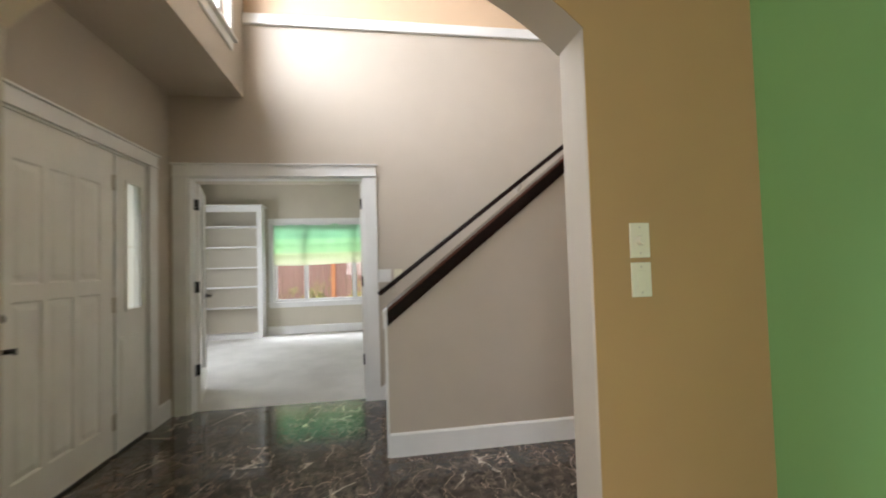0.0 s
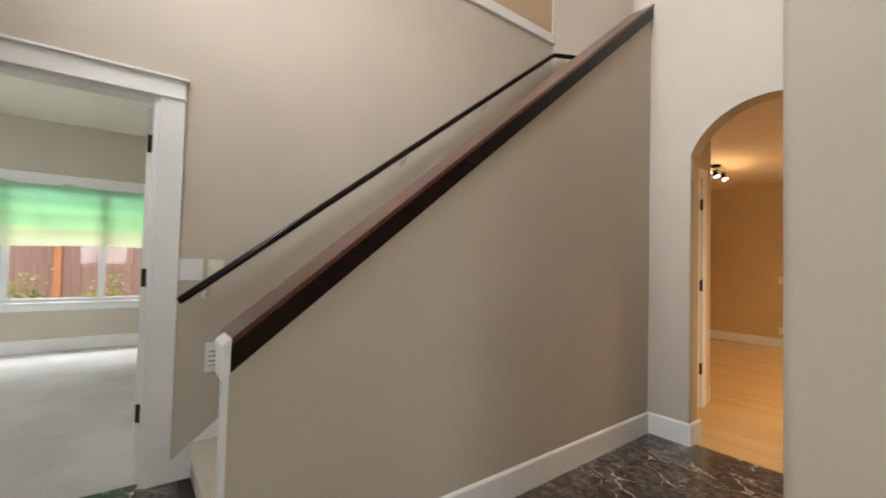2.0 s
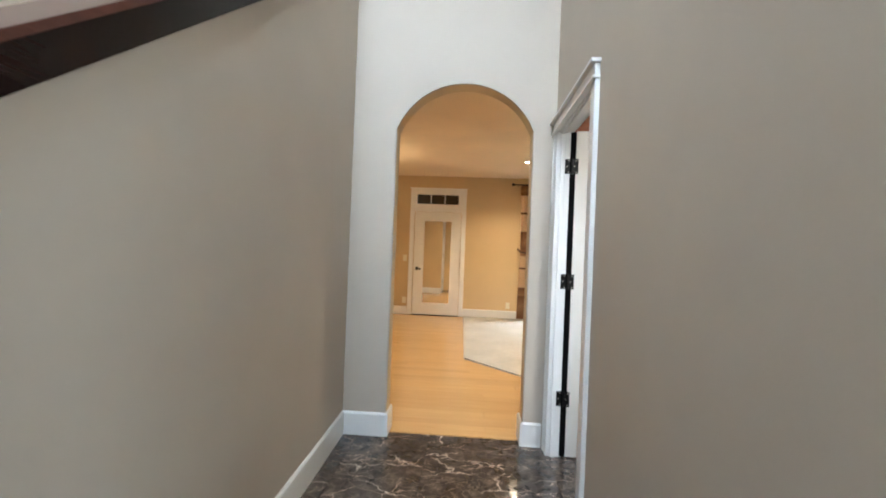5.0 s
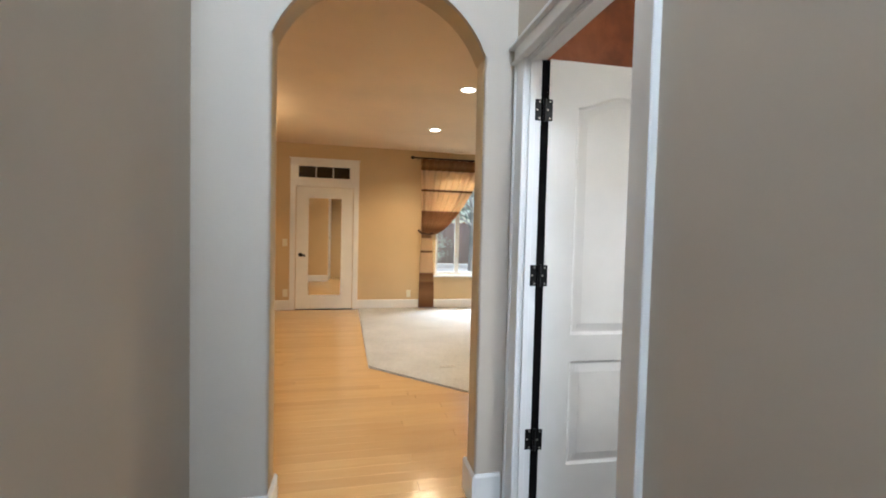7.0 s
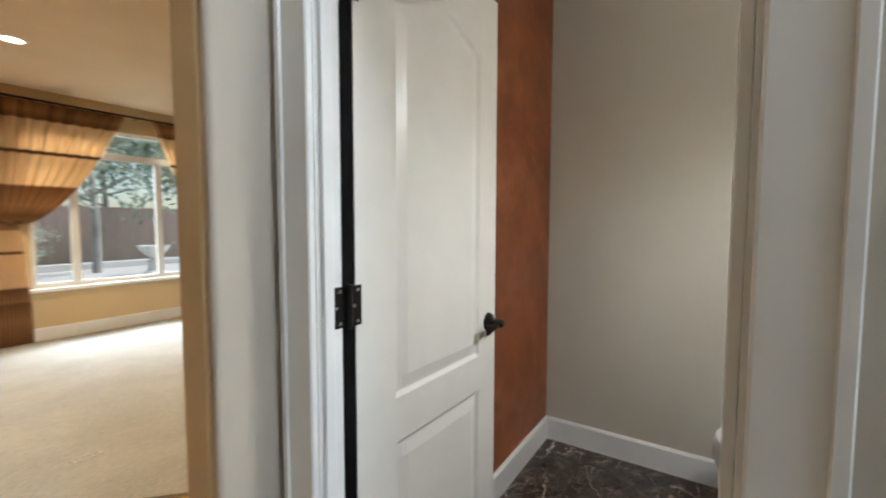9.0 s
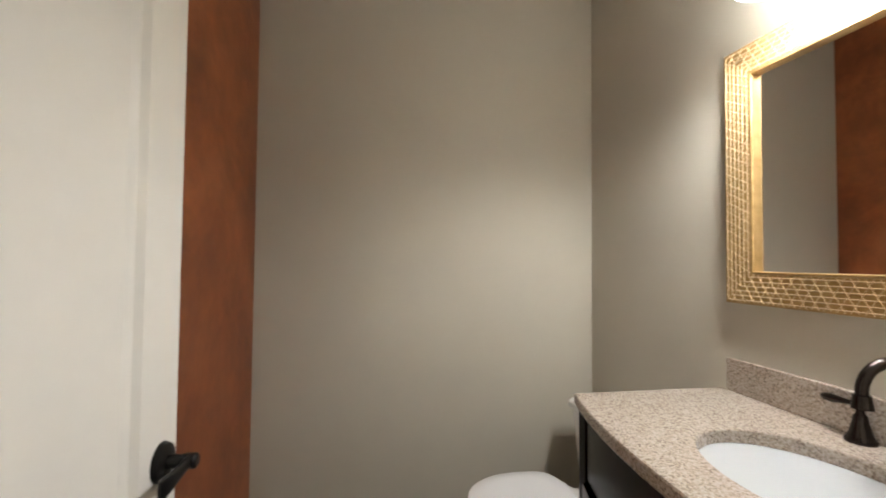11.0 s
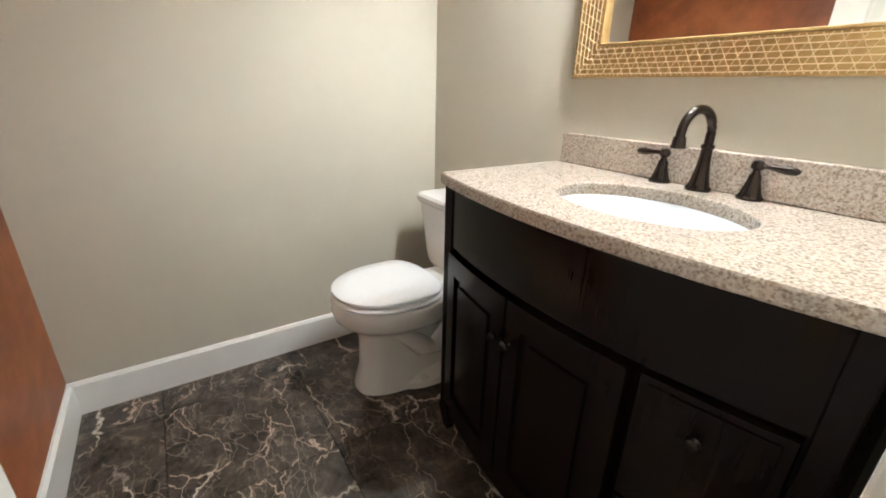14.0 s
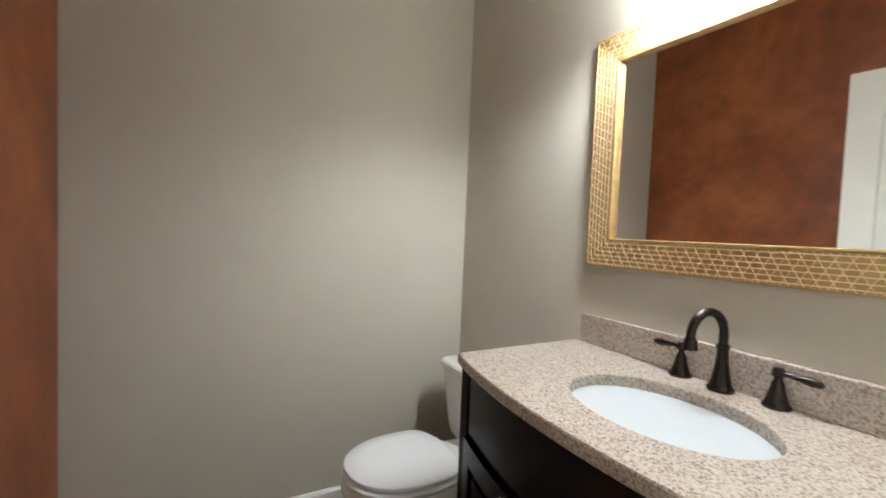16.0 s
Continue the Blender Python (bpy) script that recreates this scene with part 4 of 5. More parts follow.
def front_door():
    t = thing("front_door", (-2.6, -1.76, 0), "white panelled front door with a dark lever and deadbolt, closed", "door")
    x0, x1, z0, z1, y = -3.118, -2.160, 0.012, 2.03, -1.708
    bm = bmesh.new()
    cols = [(-2.985, -2.795), (-2.750, -2.565), (-2.520, -2.330)]
    panels = [(a, b, c, d, 0.0) for a, b in cols for c, d in ((0.205, 1.085), (1.170, 1.80))]
    moulded_face(bm, x0, x1, z0, z1, y, 1, panels)
    box(bm, x0, x1, y - 0.044, y - 0.012, z0, z1)
    part("slab", bm, M_DOOR, t)
    ring = bmesh.new()
    for (a, b, c, d) in ((x0, x0 + 0.001, z0, z1), (x1 - 0.001, x1, z0, z1), (x0, x1, z0, z0 + 0.001), (x0, x1, z1 - 0.001, z1)):
        box(ring, a, b, y - 0.0125, y - 0.0003, c, d)
    part("edge", ring, M_DOOR, t)
    for z in (1.83, 1.0, 0.22):
        hinge(x0 - 0.008, y + 0.004, z, [(x0 - 0.040, x0 - 0.010, y - 0.001, y + 0.001), (x0 - 0.006, x0 + 0.020, y - 0.0005, y + 0.0015)], t, 0.1, M_NICKEL)
    lever_set(t, -2.238, y, 0.862, 1, -1, M_BLACK)
    part("deadbolt", lathe(bmesh.new(), [(0, 0.03), (0.02, 0.03), (0.024, 0.024), (0.030, 0.006), (0.032, 0), (0, 0)], look((-2.238, y, 1.015), (-2.238, y - 1, 1.015))), M_BLACK, t, "dark deadbolt", True)
    part("latch_plate", B(-2.265, -2.21, y, y + 0.003, 0.626, 0.651), M_BLACK, t)
    s = thing("sidelight", (-3.33, -1.76, 0), "white sidelight with a narrow textured glass pane beside the front door", "window")
    f = bmesh.new()
    a, b, g0, g1, zt, zb = -3.505, -3.152, -3.446, -3.258, 1.862, 0.955
    for q in ((a, g0, 0.012, 2.03), (g1, b, 0.012, 2.03), (g0, g1, zt, 2.03), (g0, g1, 0.012, zb)):
        box(f, q[0], q[1], -1.752, -1.708, q[2], q[3])
    part("frame", f, M_DOOR, s)
    bead = bmesh.new()
    for q in ((g0 - 0.012, g0 + 0.006, zb - 0.012, zt + 0.012), (g1 - 0.006, g1 + 0.012, zb - 0.012, zt + 0.012), (g0, g1, zt - 0.006, zt + 0.012), (g0, g1, zb - 0.012, zb + 0.006)):
        box(bead, q[0], q[1], -1.710, -1.699, q[2], q[3], 0.002)
    part("glazing_bead", bead, M_DOOR, s)
    part("panel", box(B(a + 0.09, b - 0.025, -1.712, -1.704, 0.245, 0.775, 0.004), a + 0.112, b - 0.047, -1.706, -1.700, 0.267, 0.753, 0.003), M_DOOR, s)
    pane = part("pane", B(g0, g1, -1.734, -1.728, zb, zt), glass("textured_sidelight_glass", (0.9, 0.97, 1.0), 0.35), s, "textured obscure glass")
    pane.visible_shadow = False
    part("caming", box(box(B(-3.412, -3.408, -1.727, -1.724, zb, zt), -3.298, -3.294, -1.727, -1.724, zb, zt), g0, g1, -1.727, -1.724, 1.40, 1.404), M_NICKEL, s)
    j = B(-3.518, -3.506, -1.80, -1.697, 0.0, 2.048)
    for q in ((-3.152, -3.124, 0, 2.03), (-2.150, -2.137, 0, 2.048), (-3.506, -2.150, 2.032, 2.048)):
        box(j, q[0], q[1], -1.80, -1.699, q[2], q[3])
    structure("jamb_front_door", j, M_TRIM, "white painted front door frame")
    structure("threshold_front_door", B(-3.51, -2.14, -1.83, -1.69, -0.004, 0.011, 0.003), M_BLACK, "dark metal front door threshold")


front_door()


def double_door():
    """French leaves that stand open into the office."""
    for hy, turn, label in ((-1.529, 197.0, "white glazed office door leaf with a dark lever, standing open"), (-0.085, 167.0, "white glazed office door leaf folded open against the wall")):
        t = thing("office_door", (-3.985, hy, 0), label, "door", "office double door")
        w, h = 0.71, 1.998
        s = 1 if turn > 180 else -1
        o = Vector((-3.985, hy, 0))

        def L(a, b, c, d, z0, z1, bevel=0.0):
            return B(o.x + a, o.x + b, o.y + c, o.y + d, z0, z1, bevel)
        part("stile", L(0.0, 0.11, -0.018, 0.018, 0.01, h, 0.002), M_DOOR, t)
        part("stile", L(w - 0.11, w, -0.018, 0.018, 0.01, h, 0.002), M_DOOR, t)
        part("top_rail", L(0.11, w - 0.11, -0.018, 0.018, h - 0.115, h, 0.002), M_DOOR, t)
        part("bottom_rail", L(0.11, w - 0.11, -0.018, 0.018, 0.01, 0.24, 0.002), M_DOOR, t)
        pane = part("pane", L(0.11, w - 0.11, -0.003, 0.003, 0.24, h - 0.115), M_GLASS, t, "clear glass")
        pane.visible_shadow = False
        for sg in (-1, 1):
            lever_set(t, o.x + w - 0.06, o.y + sg * 0.018, 0.955, sg, -1, M_BLACK)
        for z in (1.80, 1.07, 0.345):
            hinge(o.x, o.y + s * 0.02, z, [(o.x - 0.001, o.x + 0.001, o.y - 0.018, o.y + 0.016)], t)
        t.matrix_basis = pose(-3.985, hy, 0, 0, 0, turn)
    for z in (1.80, 1.07, 0.345):
        for y0, y1 in ((-1.534, -1.5325), (-0.0815, -0.080)):
            q = tagged(part("hinge_plate", B(-3.97, -3.936, y0, y1, z - 0.05, z + 0.05), M_BLACK), "black metal hinge plate on the door lining", "hinge", "office door hinges")


double_door()


def stair_cap():
    t = thing("banister", (-2.76, 0.1, 0.8), "dark mahogany stained wooden cap along the sloping stair wall", "banister")
    a, b = 0.105, 2.879
    top = bmesh.new()
    prism(top, [(a, CAP(a) - 0.022), (b, CAP(b) - 0.022), (b, CAP(b)), (a, CAP(a))], "x", -2.862, -2.676)
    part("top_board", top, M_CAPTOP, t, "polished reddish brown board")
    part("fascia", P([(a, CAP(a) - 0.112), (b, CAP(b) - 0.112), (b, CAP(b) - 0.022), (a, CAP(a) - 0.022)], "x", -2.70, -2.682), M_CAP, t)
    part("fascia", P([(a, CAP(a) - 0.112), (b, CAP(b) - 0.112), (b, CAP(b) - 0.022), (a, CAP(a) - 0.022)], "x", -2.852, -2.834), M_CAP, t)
    t.matrix_basis = SKEW @ t.matrix_basis
    n = thing("newel_post", (-2.76, 0.1, 0), "white painted end trim of the stair wall", "newel")
    part("end_board", B(-2.752, -2.697, 0.088, 0.105, 0, CAP(0.1) - 0.118, 0.002), M_TRIM, n)
    part("end_block", P([(0.080, CAP(0.08) - 0.112), (0.104, CAP(0.104) - 0.112), (0.104, CAP(0.104) - 0.020), (0.080, CAP(0.08) - 0.020)], "x", -2.795, -2.680), M_TRIM, n)
    part("end_cap", P([(0.076, CAP(0.076) - 0.022), (0.104, CAP(0.104) - 0.022), (0.104, CAP(0.104) + 0.001), (0.076, CAP(0.076) + 0.001)], "x", -2.803, -2.674), M_TRIM, n)


stair_cap()


def staircase():
    t = thing("staircase", (-3.3, 0.25, 0), "cream carpeted closed staircase between painted walls", "staircase")
    rise, run, y0 = 0.19, 0.2375, 0.125
    for i in range(12):
        y, z = y0 + i * run, i * rise
        st = bmesh.new()
        prism(st, [(y + 0.025, z), (y + 0.025, z + rise - 0.04), (y + 0.006, z + rise - 0.03), (y, z + rise - 0.014), (y + 0.008, z + rise - 0.002), (y + 0.03, z + rise), (y + run + 0.03, z + rise), (y + run + 0.03, z)], "x", -3.842, -2.806)
        part("step", st, M_STAIRCARPET, t)
    part("landing", B(-3.842, -2.828, y0 + 12 * run + 0.03, 3.88, 2.08, 2.28), M_STAIRCARPET, t)
    sk = P([(0.05, 0.0), (0.05, 0.105), (2.95, 0.105 + 0.8 * 2.9), (2.95, 0.8 * 2.9 - 0.25), (0.40, 0.0)], "x", -3.855, -3.842)
    part("skirt_board", sk, M_TRIM, t, "white painted skirt board")
    part("skirt_board", P([(0.106, 0.0), (0.106, 0.15), (2.95, 0.105 + 0.8 * 2.9), (2.95, 0.8 * 2.9 - 0.25), (0.40, 0.0)], "x", -2.806, -2.794), M_TRIM, t, "white painted skirt board")


M_STAIRCARPET = carpet("cream_stair_carpet", (0.52, 0.46, 0.36), (0.70, 0.64, 0.53))
staircase()


def handrail():
    t = thing("handrail", (-3.78, 0.05, 0.95), "dark stained round handrail on metal wall brackets", "handrail")
    a, b = Vector((-3.78, 0.055, 0.955)), Vector((-3.78, 3.075, 3.232))
    e = b + Vector((0.50, 0.92, 0.0)) * 0.72
    d = (b - a).normalized()
    part("rail", tube(bmesh.new(), [a, a + d * 0.02, b - d * 0.03, b + Vector((0.008, 0.02, 0.008)), b + Vector((0.03, 0.055, 0.006)), e], [0.016, 0.021, 0.021, 0.021, 0.021, 0.021], 18), M_CAP, t, smooth=True)
    for y in (0.19, 1.43, 2.22, 2.98):
        k = (y - a.y) / (b.y - a.y)
        p = a + (b - a) * k
        br = part("bracket", tube(bmesh.new(), [(-3.853, y, p.z - 0.075), (-3.82, y, p.z - 0.078), (-3.79, y, p.z - 0.06), (-3.78, y, p.z - 0.022)], [0.008, 0.007, 0.007, 0.008], 10), M_NICKEL, t, "satin metal bracket", True)
        part("rosette", lathe(bmesh.new(), [(0, 0.006), (0.022, 0.005), (0.026, 0), (0, 0)], look((-3.855, y, p.z - 0.075), (-4.8, y, p.z - 0.075))), M_NICKEL, br, smooth=True)
    p = b + Vector((0.50, 0.92, 0.0)) * 0.2
    part("bracket", tube(bmesh.new(), [p + Vector((-0.075, 0.04, -0.07)), p + Vector((-0.04, 0.02, -0.075)), p + Vector((0, 0, -0.02))], 0.007, 10), M_NICKEL, t, "satin metal bracket", True)


handrail()


def step_light(y, z):
    t = thing("step_light", (-3.855, y, z), "white louvred step light plate low on the stair wall", "step light", "step lights along the stairs")
    part("plate", B(-3.855, -3.849, y - 0.048, y + 0.048, z - 0.082, z + 0.082, 0.002), M_WPLASTIC, t)
    for k in range(4):
        zz = z + 0.045 - 0.026 * k
        part("louvre", P([(-3.849, zz), (-3.842, zz - 0.008), (-3.842, zz - 0.011), (-3.849, zz - 0.004)], "y", y - 0.030, y + 0.030), M_WPLASTIC, t)
        # Flat dark strip on the plate paints the shade between louvres.
        part("slot", B(-3.8492, -3.8485, y - 0.030, y + 0.030, zz - 0.016, zz - 0.006), M_GAPSHADE, t, "dark strip painting a slot's shade")


for sy, sz in ((0.245, 0.635), (1.53, 1.60), (2.72, 2.545)):
    step_light(sy, sz)


def switch_plate(face, out, y0, y1, z0, z1, mat, kinds, label):
    t = thing("light_switch", (face, (y0 + y1) / 2, (z0 + z1) / 2), label, "light switch")
    lo, hi = sorted((face, face + out * 0.006))
    part("plate", B(lo, hi, y0, y1, z0, z1, 0.002), mat, t)
    n = len(kinds)
    for i, kind in enumerate(kinds):
        yc, zc = y0 + (y1 - y0) * (i + 0.5) / n, (z0 + z1) / 2
        if kind == "rocker":
            lo, hi = sorted((face + out * 0.005, face + out * 0.009))
            part("rocker", B(lo, hi, yc - 0.015, yc + 0.015, zc - 0.030, zc + 0.030, 0.0015), mat, t)
        elif kind == "toggle":
            lo, hi = sorted((face + out * 0.004, face + out * 0.020))
            part("toggle", B(lo, hi, yc - 0.005, yc + 0.005, zc - 0.003, zc + 0.013, 0.001), mat, t)
            part("slot", B(*sorted((face + out * 0.0058, face + out * 0.0066)), yc - 0.008, yc + 0.008, zc - 0.016, zc + 0.016), M_WHITE_RING, t)
        else:
            part("dial", lathe(bmesh.new(), [(0, 0.02), (0.014, 0.02), (0.017, 0.0), (0, 0)], look((face + out * 0.006, yc, zc), (face - out, yc, zc))), mat, t, smooth=True)
        for dz in (-0.042, 0.042):
            m = look((face + out * 0.0062, yc, zc + dz), (face - out, yc, zc + dz))
            part("screw", lathe(bmesh.new(), [(0, 0.001), (0.003, 0.0008), (0.0035, 0)], m, 10), M_NICKEL, t)


switch_plate(-1.248, 1, 0.868, 0.938, 1.214, 1.328, M_PLASTIC, ["dial"], "ivory dimmer switch plate on the olive wall")
switch_plate(-1.248, 1, 0.868, 0.938, 1.086, 1.199, M_PLASTIC, ["rocker"], "ivory rocker switch plate on the olive wall")
switch_plate(-3.855, 1, 0.055, 0.172, 1.062, 1.178, M_WPLASTIC, ["toggle", "toggle"], "white double toggle switch plate beside the handrail")
switch_plate(-3.855, 1, 0.196, 0.272, 1.070, 1.176, M_PLASTIC, ["dial"], "ivory dimmer switch plate beside the handrail")


# ---- windows ----
def window(name, along, face_in, face_out, a, b, z0, z1, mulls, transom, label, frame=0.045, sill_out=0.05, casing=0.09, hung=()):
    """A white window in a wall's opening: frame, mullions, panes, casing and sill."""
    root = tagged(new(name), label, "", "", "structure")
    ROOT[root.name] = Vector((0, 0, 0))
    mid = (face_in + face_out) / 2
    s = 1 if face_in > face_out else -1

    def slab(nm, p, q, d0, d1, u, v, mat=M_TRIM, bevel=0.003):
        lo, hi = sorted((d0, d1))
        return part(nm, B(p, q, lo, hi, u, v, bevel) if along == "x" else B(lo, hi, p, q, u, v, bevel), mat, root)
    slab("window_frame", a, a + frame, mid - 0.03, mid + 0.03, z0, z1)
    slab("window_frame", b - frame, b, mid - 0.03, mid + 0.03, z0, z1)
    slab("window_frame", a + frame, b - frame, mid - 0.03, mid + 0.03, z1 - frame, z1)
    slab("window_frame", a + frame, b - frame, mid - 0.03, mid + 0.03, z0, z0 + frame)
    for m in mulls:
        slab("mullion", m - 0.035, m + 0.035, mid - 0.028, mid + 0.028, z0 + frame, (transom - 0.04) if transom else z1 - frame)
    if transom:
        slab("transom_bar", a + frame, b - frame, mid - 0.029, mid + 0.029, transom - 0.04, transom + 0.04)
    edges = [a + frame] + list(mulls) + [b - frame]
    for p, q in zip(edges, edges[1:]):
        pane = slab("pane", p, q, mid - 0.003, mid + 0.003, z0 + frame, transom or z1 - frame, M_GLASS, 0)
        pane.visible_shadow = False
    if transom:
        pane = slab("pane", a + frame, b - frame, mid - 0.003, mid + 0.003, transom, z1 - frame, M_GLASS, 0)
        pane.visible_shadow = False
    if casing:
        f0, f1 = face_in, face_in + s * 0.018
        slab("casing", a - casing, a, f0, f1, z0, z1)
        slab("casing", b, b + casing, f0, f1, z0, z1)
        slab("casing", a - casing, b + casing, f0, f1, z1, z1 + casing)
        slab("window_sill", a - casing - 0.02, b + casing + 0.02, mid + s * 0.03, face_in + s * sill_out, z0 - 0.028, z0)
        slab("apron", a - casing, b + casing, f0, f1, z0 - 0.028 - 0.075, z0 - 0.028)
    return root


window("window_office", "y", -8.1, -8.22, -1.855, 0.17, 0.59, 2.05, (-1.285, -0.400), None, "white framed wide office window of three panes")
window("window_living", "x", 7.82, 7.96, -0.81, 1.50, 0.55, 2.25, (-0.44, 0.37, 1.15), 1.96, "white framed living room window with a transom light", casing=0.0)
structure("sill_living", B(-0.86, 1.55, 7.76, 7.86, 0.515, 0.548, 0.004), M_TRIM, "white painted window sill")
window("window_foyer", "x", -1.085, -1.25, -3.49, -1.70, 3.10, 4.85, (-2.6,), None, "white framed high window over the entry", casing=0.06)
window("window_office_south", "x", -3.4, -3.5, -6.7, -5.1, 0.65, 2.05, (-5.9,), None, "white framed office side window")
# Unseen pair, added where the dining room's daylight lamps stand.
window("window_dining_east", "y", 2.3, 2.42, -1.85, 0.05, 0.8, 2.2, (-0.9,), None, "white framed dining window added out of view for daylight")
window("window_dining_south", "x", -2.7, -2.82, -0.15, 1.35, 0.85, 2.15, (0.6,), None, "white framed dining window added out of view for daylight")


def fabric(name, stops, thin, weave=220, blotch=0.0):
    """Cloth that lets some light through, with woven bands up its height."""
    m = bpy.data.materials.new(name)
    m.use_nodes = True
    nt = m.node_tree
    c = node(m, "ShaderNodeTexCoord")
    sep = node(m, "ShaderNodeSeparateXYZ")
    wire(m, c.outputs["Object"], sep.inputs[0])
    height = sep.outputs["Z"]
    if blotch:
        n = node(m, "ShaderNodeTexNoise", Scale=14.0, Detail=3.0)
        wire(m, c.outputs["Object"], n.inputs["Vector"])
        ma = node(m, "ShaderNodeMath")
        ma.operation = "MULTIPLY_ADD"
        wire(m, n.outputs["Fac"], ma.inputs[0])
        ma.inputs[1].default_value = blotch
        wire(m, height, ma.inputs[2])
        height = ma.outputs[0]
    r = ramp(m, height, stops)
    n2 = node(m, "ShaderNodeTexNoise", Scale=weave, Detail=2.0)
    wire(m, c.outputs["Object"], n2.inputs["Vector"])
    col = mixed(m, 0.25, r, ramp(m, n2.outputs["Fac"], [(0.3, (0.4, 0.4, 0.4)), (0.7, (1, 1, 1))]), "MULTIPLY")
    wire(m, col, bsdf(m).inputs["Base Color"])
    bsdf(m).inputs["Roughness"].default_value = 0.75
    tr = node(m, "ShaderNodeBsdfTranslucent")
    wire(m, col, tr.inputs["Color"])
    mx = node(m, "ShaderNodeMixShader")
    mx.inputs[0].default_value = thin
    wire(m, bsdf(m).outputs[0], mx.inputs[1])
    wire(m, tr.outputs[0], mx.inputs[2])
    wire(m, mx.outputs[0], nt.nodes["Material Output"].inputs["Surface"])
    return m


def sheet(bm, rows, thick=0.002):
    """A cloth from rows of points, with a little thickness towards its second side."""
    front = [[bm.verts.new(p) for p in r] for r in rows]
    back = [[bm.verts.new(Vector(p) + Vector(thick)) for p in r] for r in rows]
    for g, flip in ((front, 0), (back, 1)):
        for i in range(len(g) - 1):
            for j in range(len(g[0]) - 1):
                q = (g[i][j], g[i][j + 1], g[i + 1][j + 1], g[i + 1][j])
                bm.faces.new(q[::-1] if flip else q)
    n, k = len(rows) - 1, len(rows[0]) - 1
    for i in range(n):
        bm.faces.new((front[i][0], front[i + 1][0], back[i + 1][0], back[i][0]))
        bm.faces.new((front[i][k], back[i][k], back[i + 1][k], front[i + 1][k]))
    for j in range(k):
        bm.faces.new((front[0][j], back[0][j], back[0][j + 1], front[0][j + 1]))
        bm.faces.new((front[n][j], front[n][j + 1], back[n][j + 1], back[n][j]))
    return bm


def office_shade():
    m = fabric("green_shade_cloth", [(0.0, (0.86, 0.87, 0.70)), (0.24, (0.80, 0.86, 0.62)), (0.30, (0.60, 0.82, 0.55)), (0.60, (0.56, 0.80, 0.56)), (0.64, (0.48, 0.76, 0.55)), (1.0, (0.52, 0.78, 0.58))], 0.5)
    t = thing("roman_shade", (-8.07, -0.9, 1.285), "sheer green and yellow roman shade drawn halfway down the window", "window shade")
    rows = []
    for i in range(33):
        z = 1.270 + 0.765 * i / 32
        row = []
        for j in range(61):
            y = -1.845 + 2.0 * j / 60
            fold = 0.012 * abs(math.sin(math.pi * (z - 1.285) / 0.19)) + 0.006 * math.sin(9 * y + 4 * z) + 0.004 * math.sin(23 * y)
            sag = -0.012 * math.sin(3.1 * (y + 1.845)) * (1 - i / 32)
            row.append((-8.085 + fold, y, z + sag))
        rows.append(row)
    ob = part("cloth", sheet(bmesh.new(), rows, (-0.002, 0, 0)), m, t, "", True)
    part("head_rail", B(-8.11, -8.075, -1.85, 0.16, 2.01, 2.048, 0.004), M_TRIM, t)


office_shade()


def bookcase():
    t = thing("bookcase", (-7.96, -2.5, 0), "white painted built-in bookcase with six empty shelves", "bookcase")
    y0, y1, xf, xb, top = -3.38, -1.992, -7.81, -8.099, 2.325
    part("side_panel", B(xb, xf, y1 - 0.022, y1, 0, top), M_TRIM, t)
    part("side_panel", B(xb, xf, y0, y0 + 0.022, 0, top), M_TRIM, t)
    part("back_panel", B(xb, xb + 0.01, y0 + 0.022, y1 - 0.022, 0.02, top), M_OFFICE, t, "beige painted back")
    for z in (0.07, 0.545, 0.907, 1.257, 1.622, 1.988):
        part("shelf", B(xb + 0.01, xf - 0.004, y0 + 0.022, y1 - 0.022, z - 0.022, z), M_TRIM, t)
    part("face_frame", B(xf, xf + 0.018, y1 - 0.07, y1 + 0.012, 0, top), M_TRIM, t)
    part("face_frame", B(xf, xf + 0.018, y0, y0 + 0.07, 0, top), M_TRIM, t)
    part("face_frame", B(xf, xf + 0.017, y0 + 0.07, y1 - 0.07, top - 0.09, top), M_TRIM, t)
    part("plinth", B(xf, xf + 0.016, y0 + 0.07, y1 - 0.07, 0, 0.048), M_TRIM, t)
    part("crown", B(xb, xf + 0.05, y0 - 0.0, y1 + 0.035, top, top + 0.035, 0.008), M_TRIM, t)


bookcase()


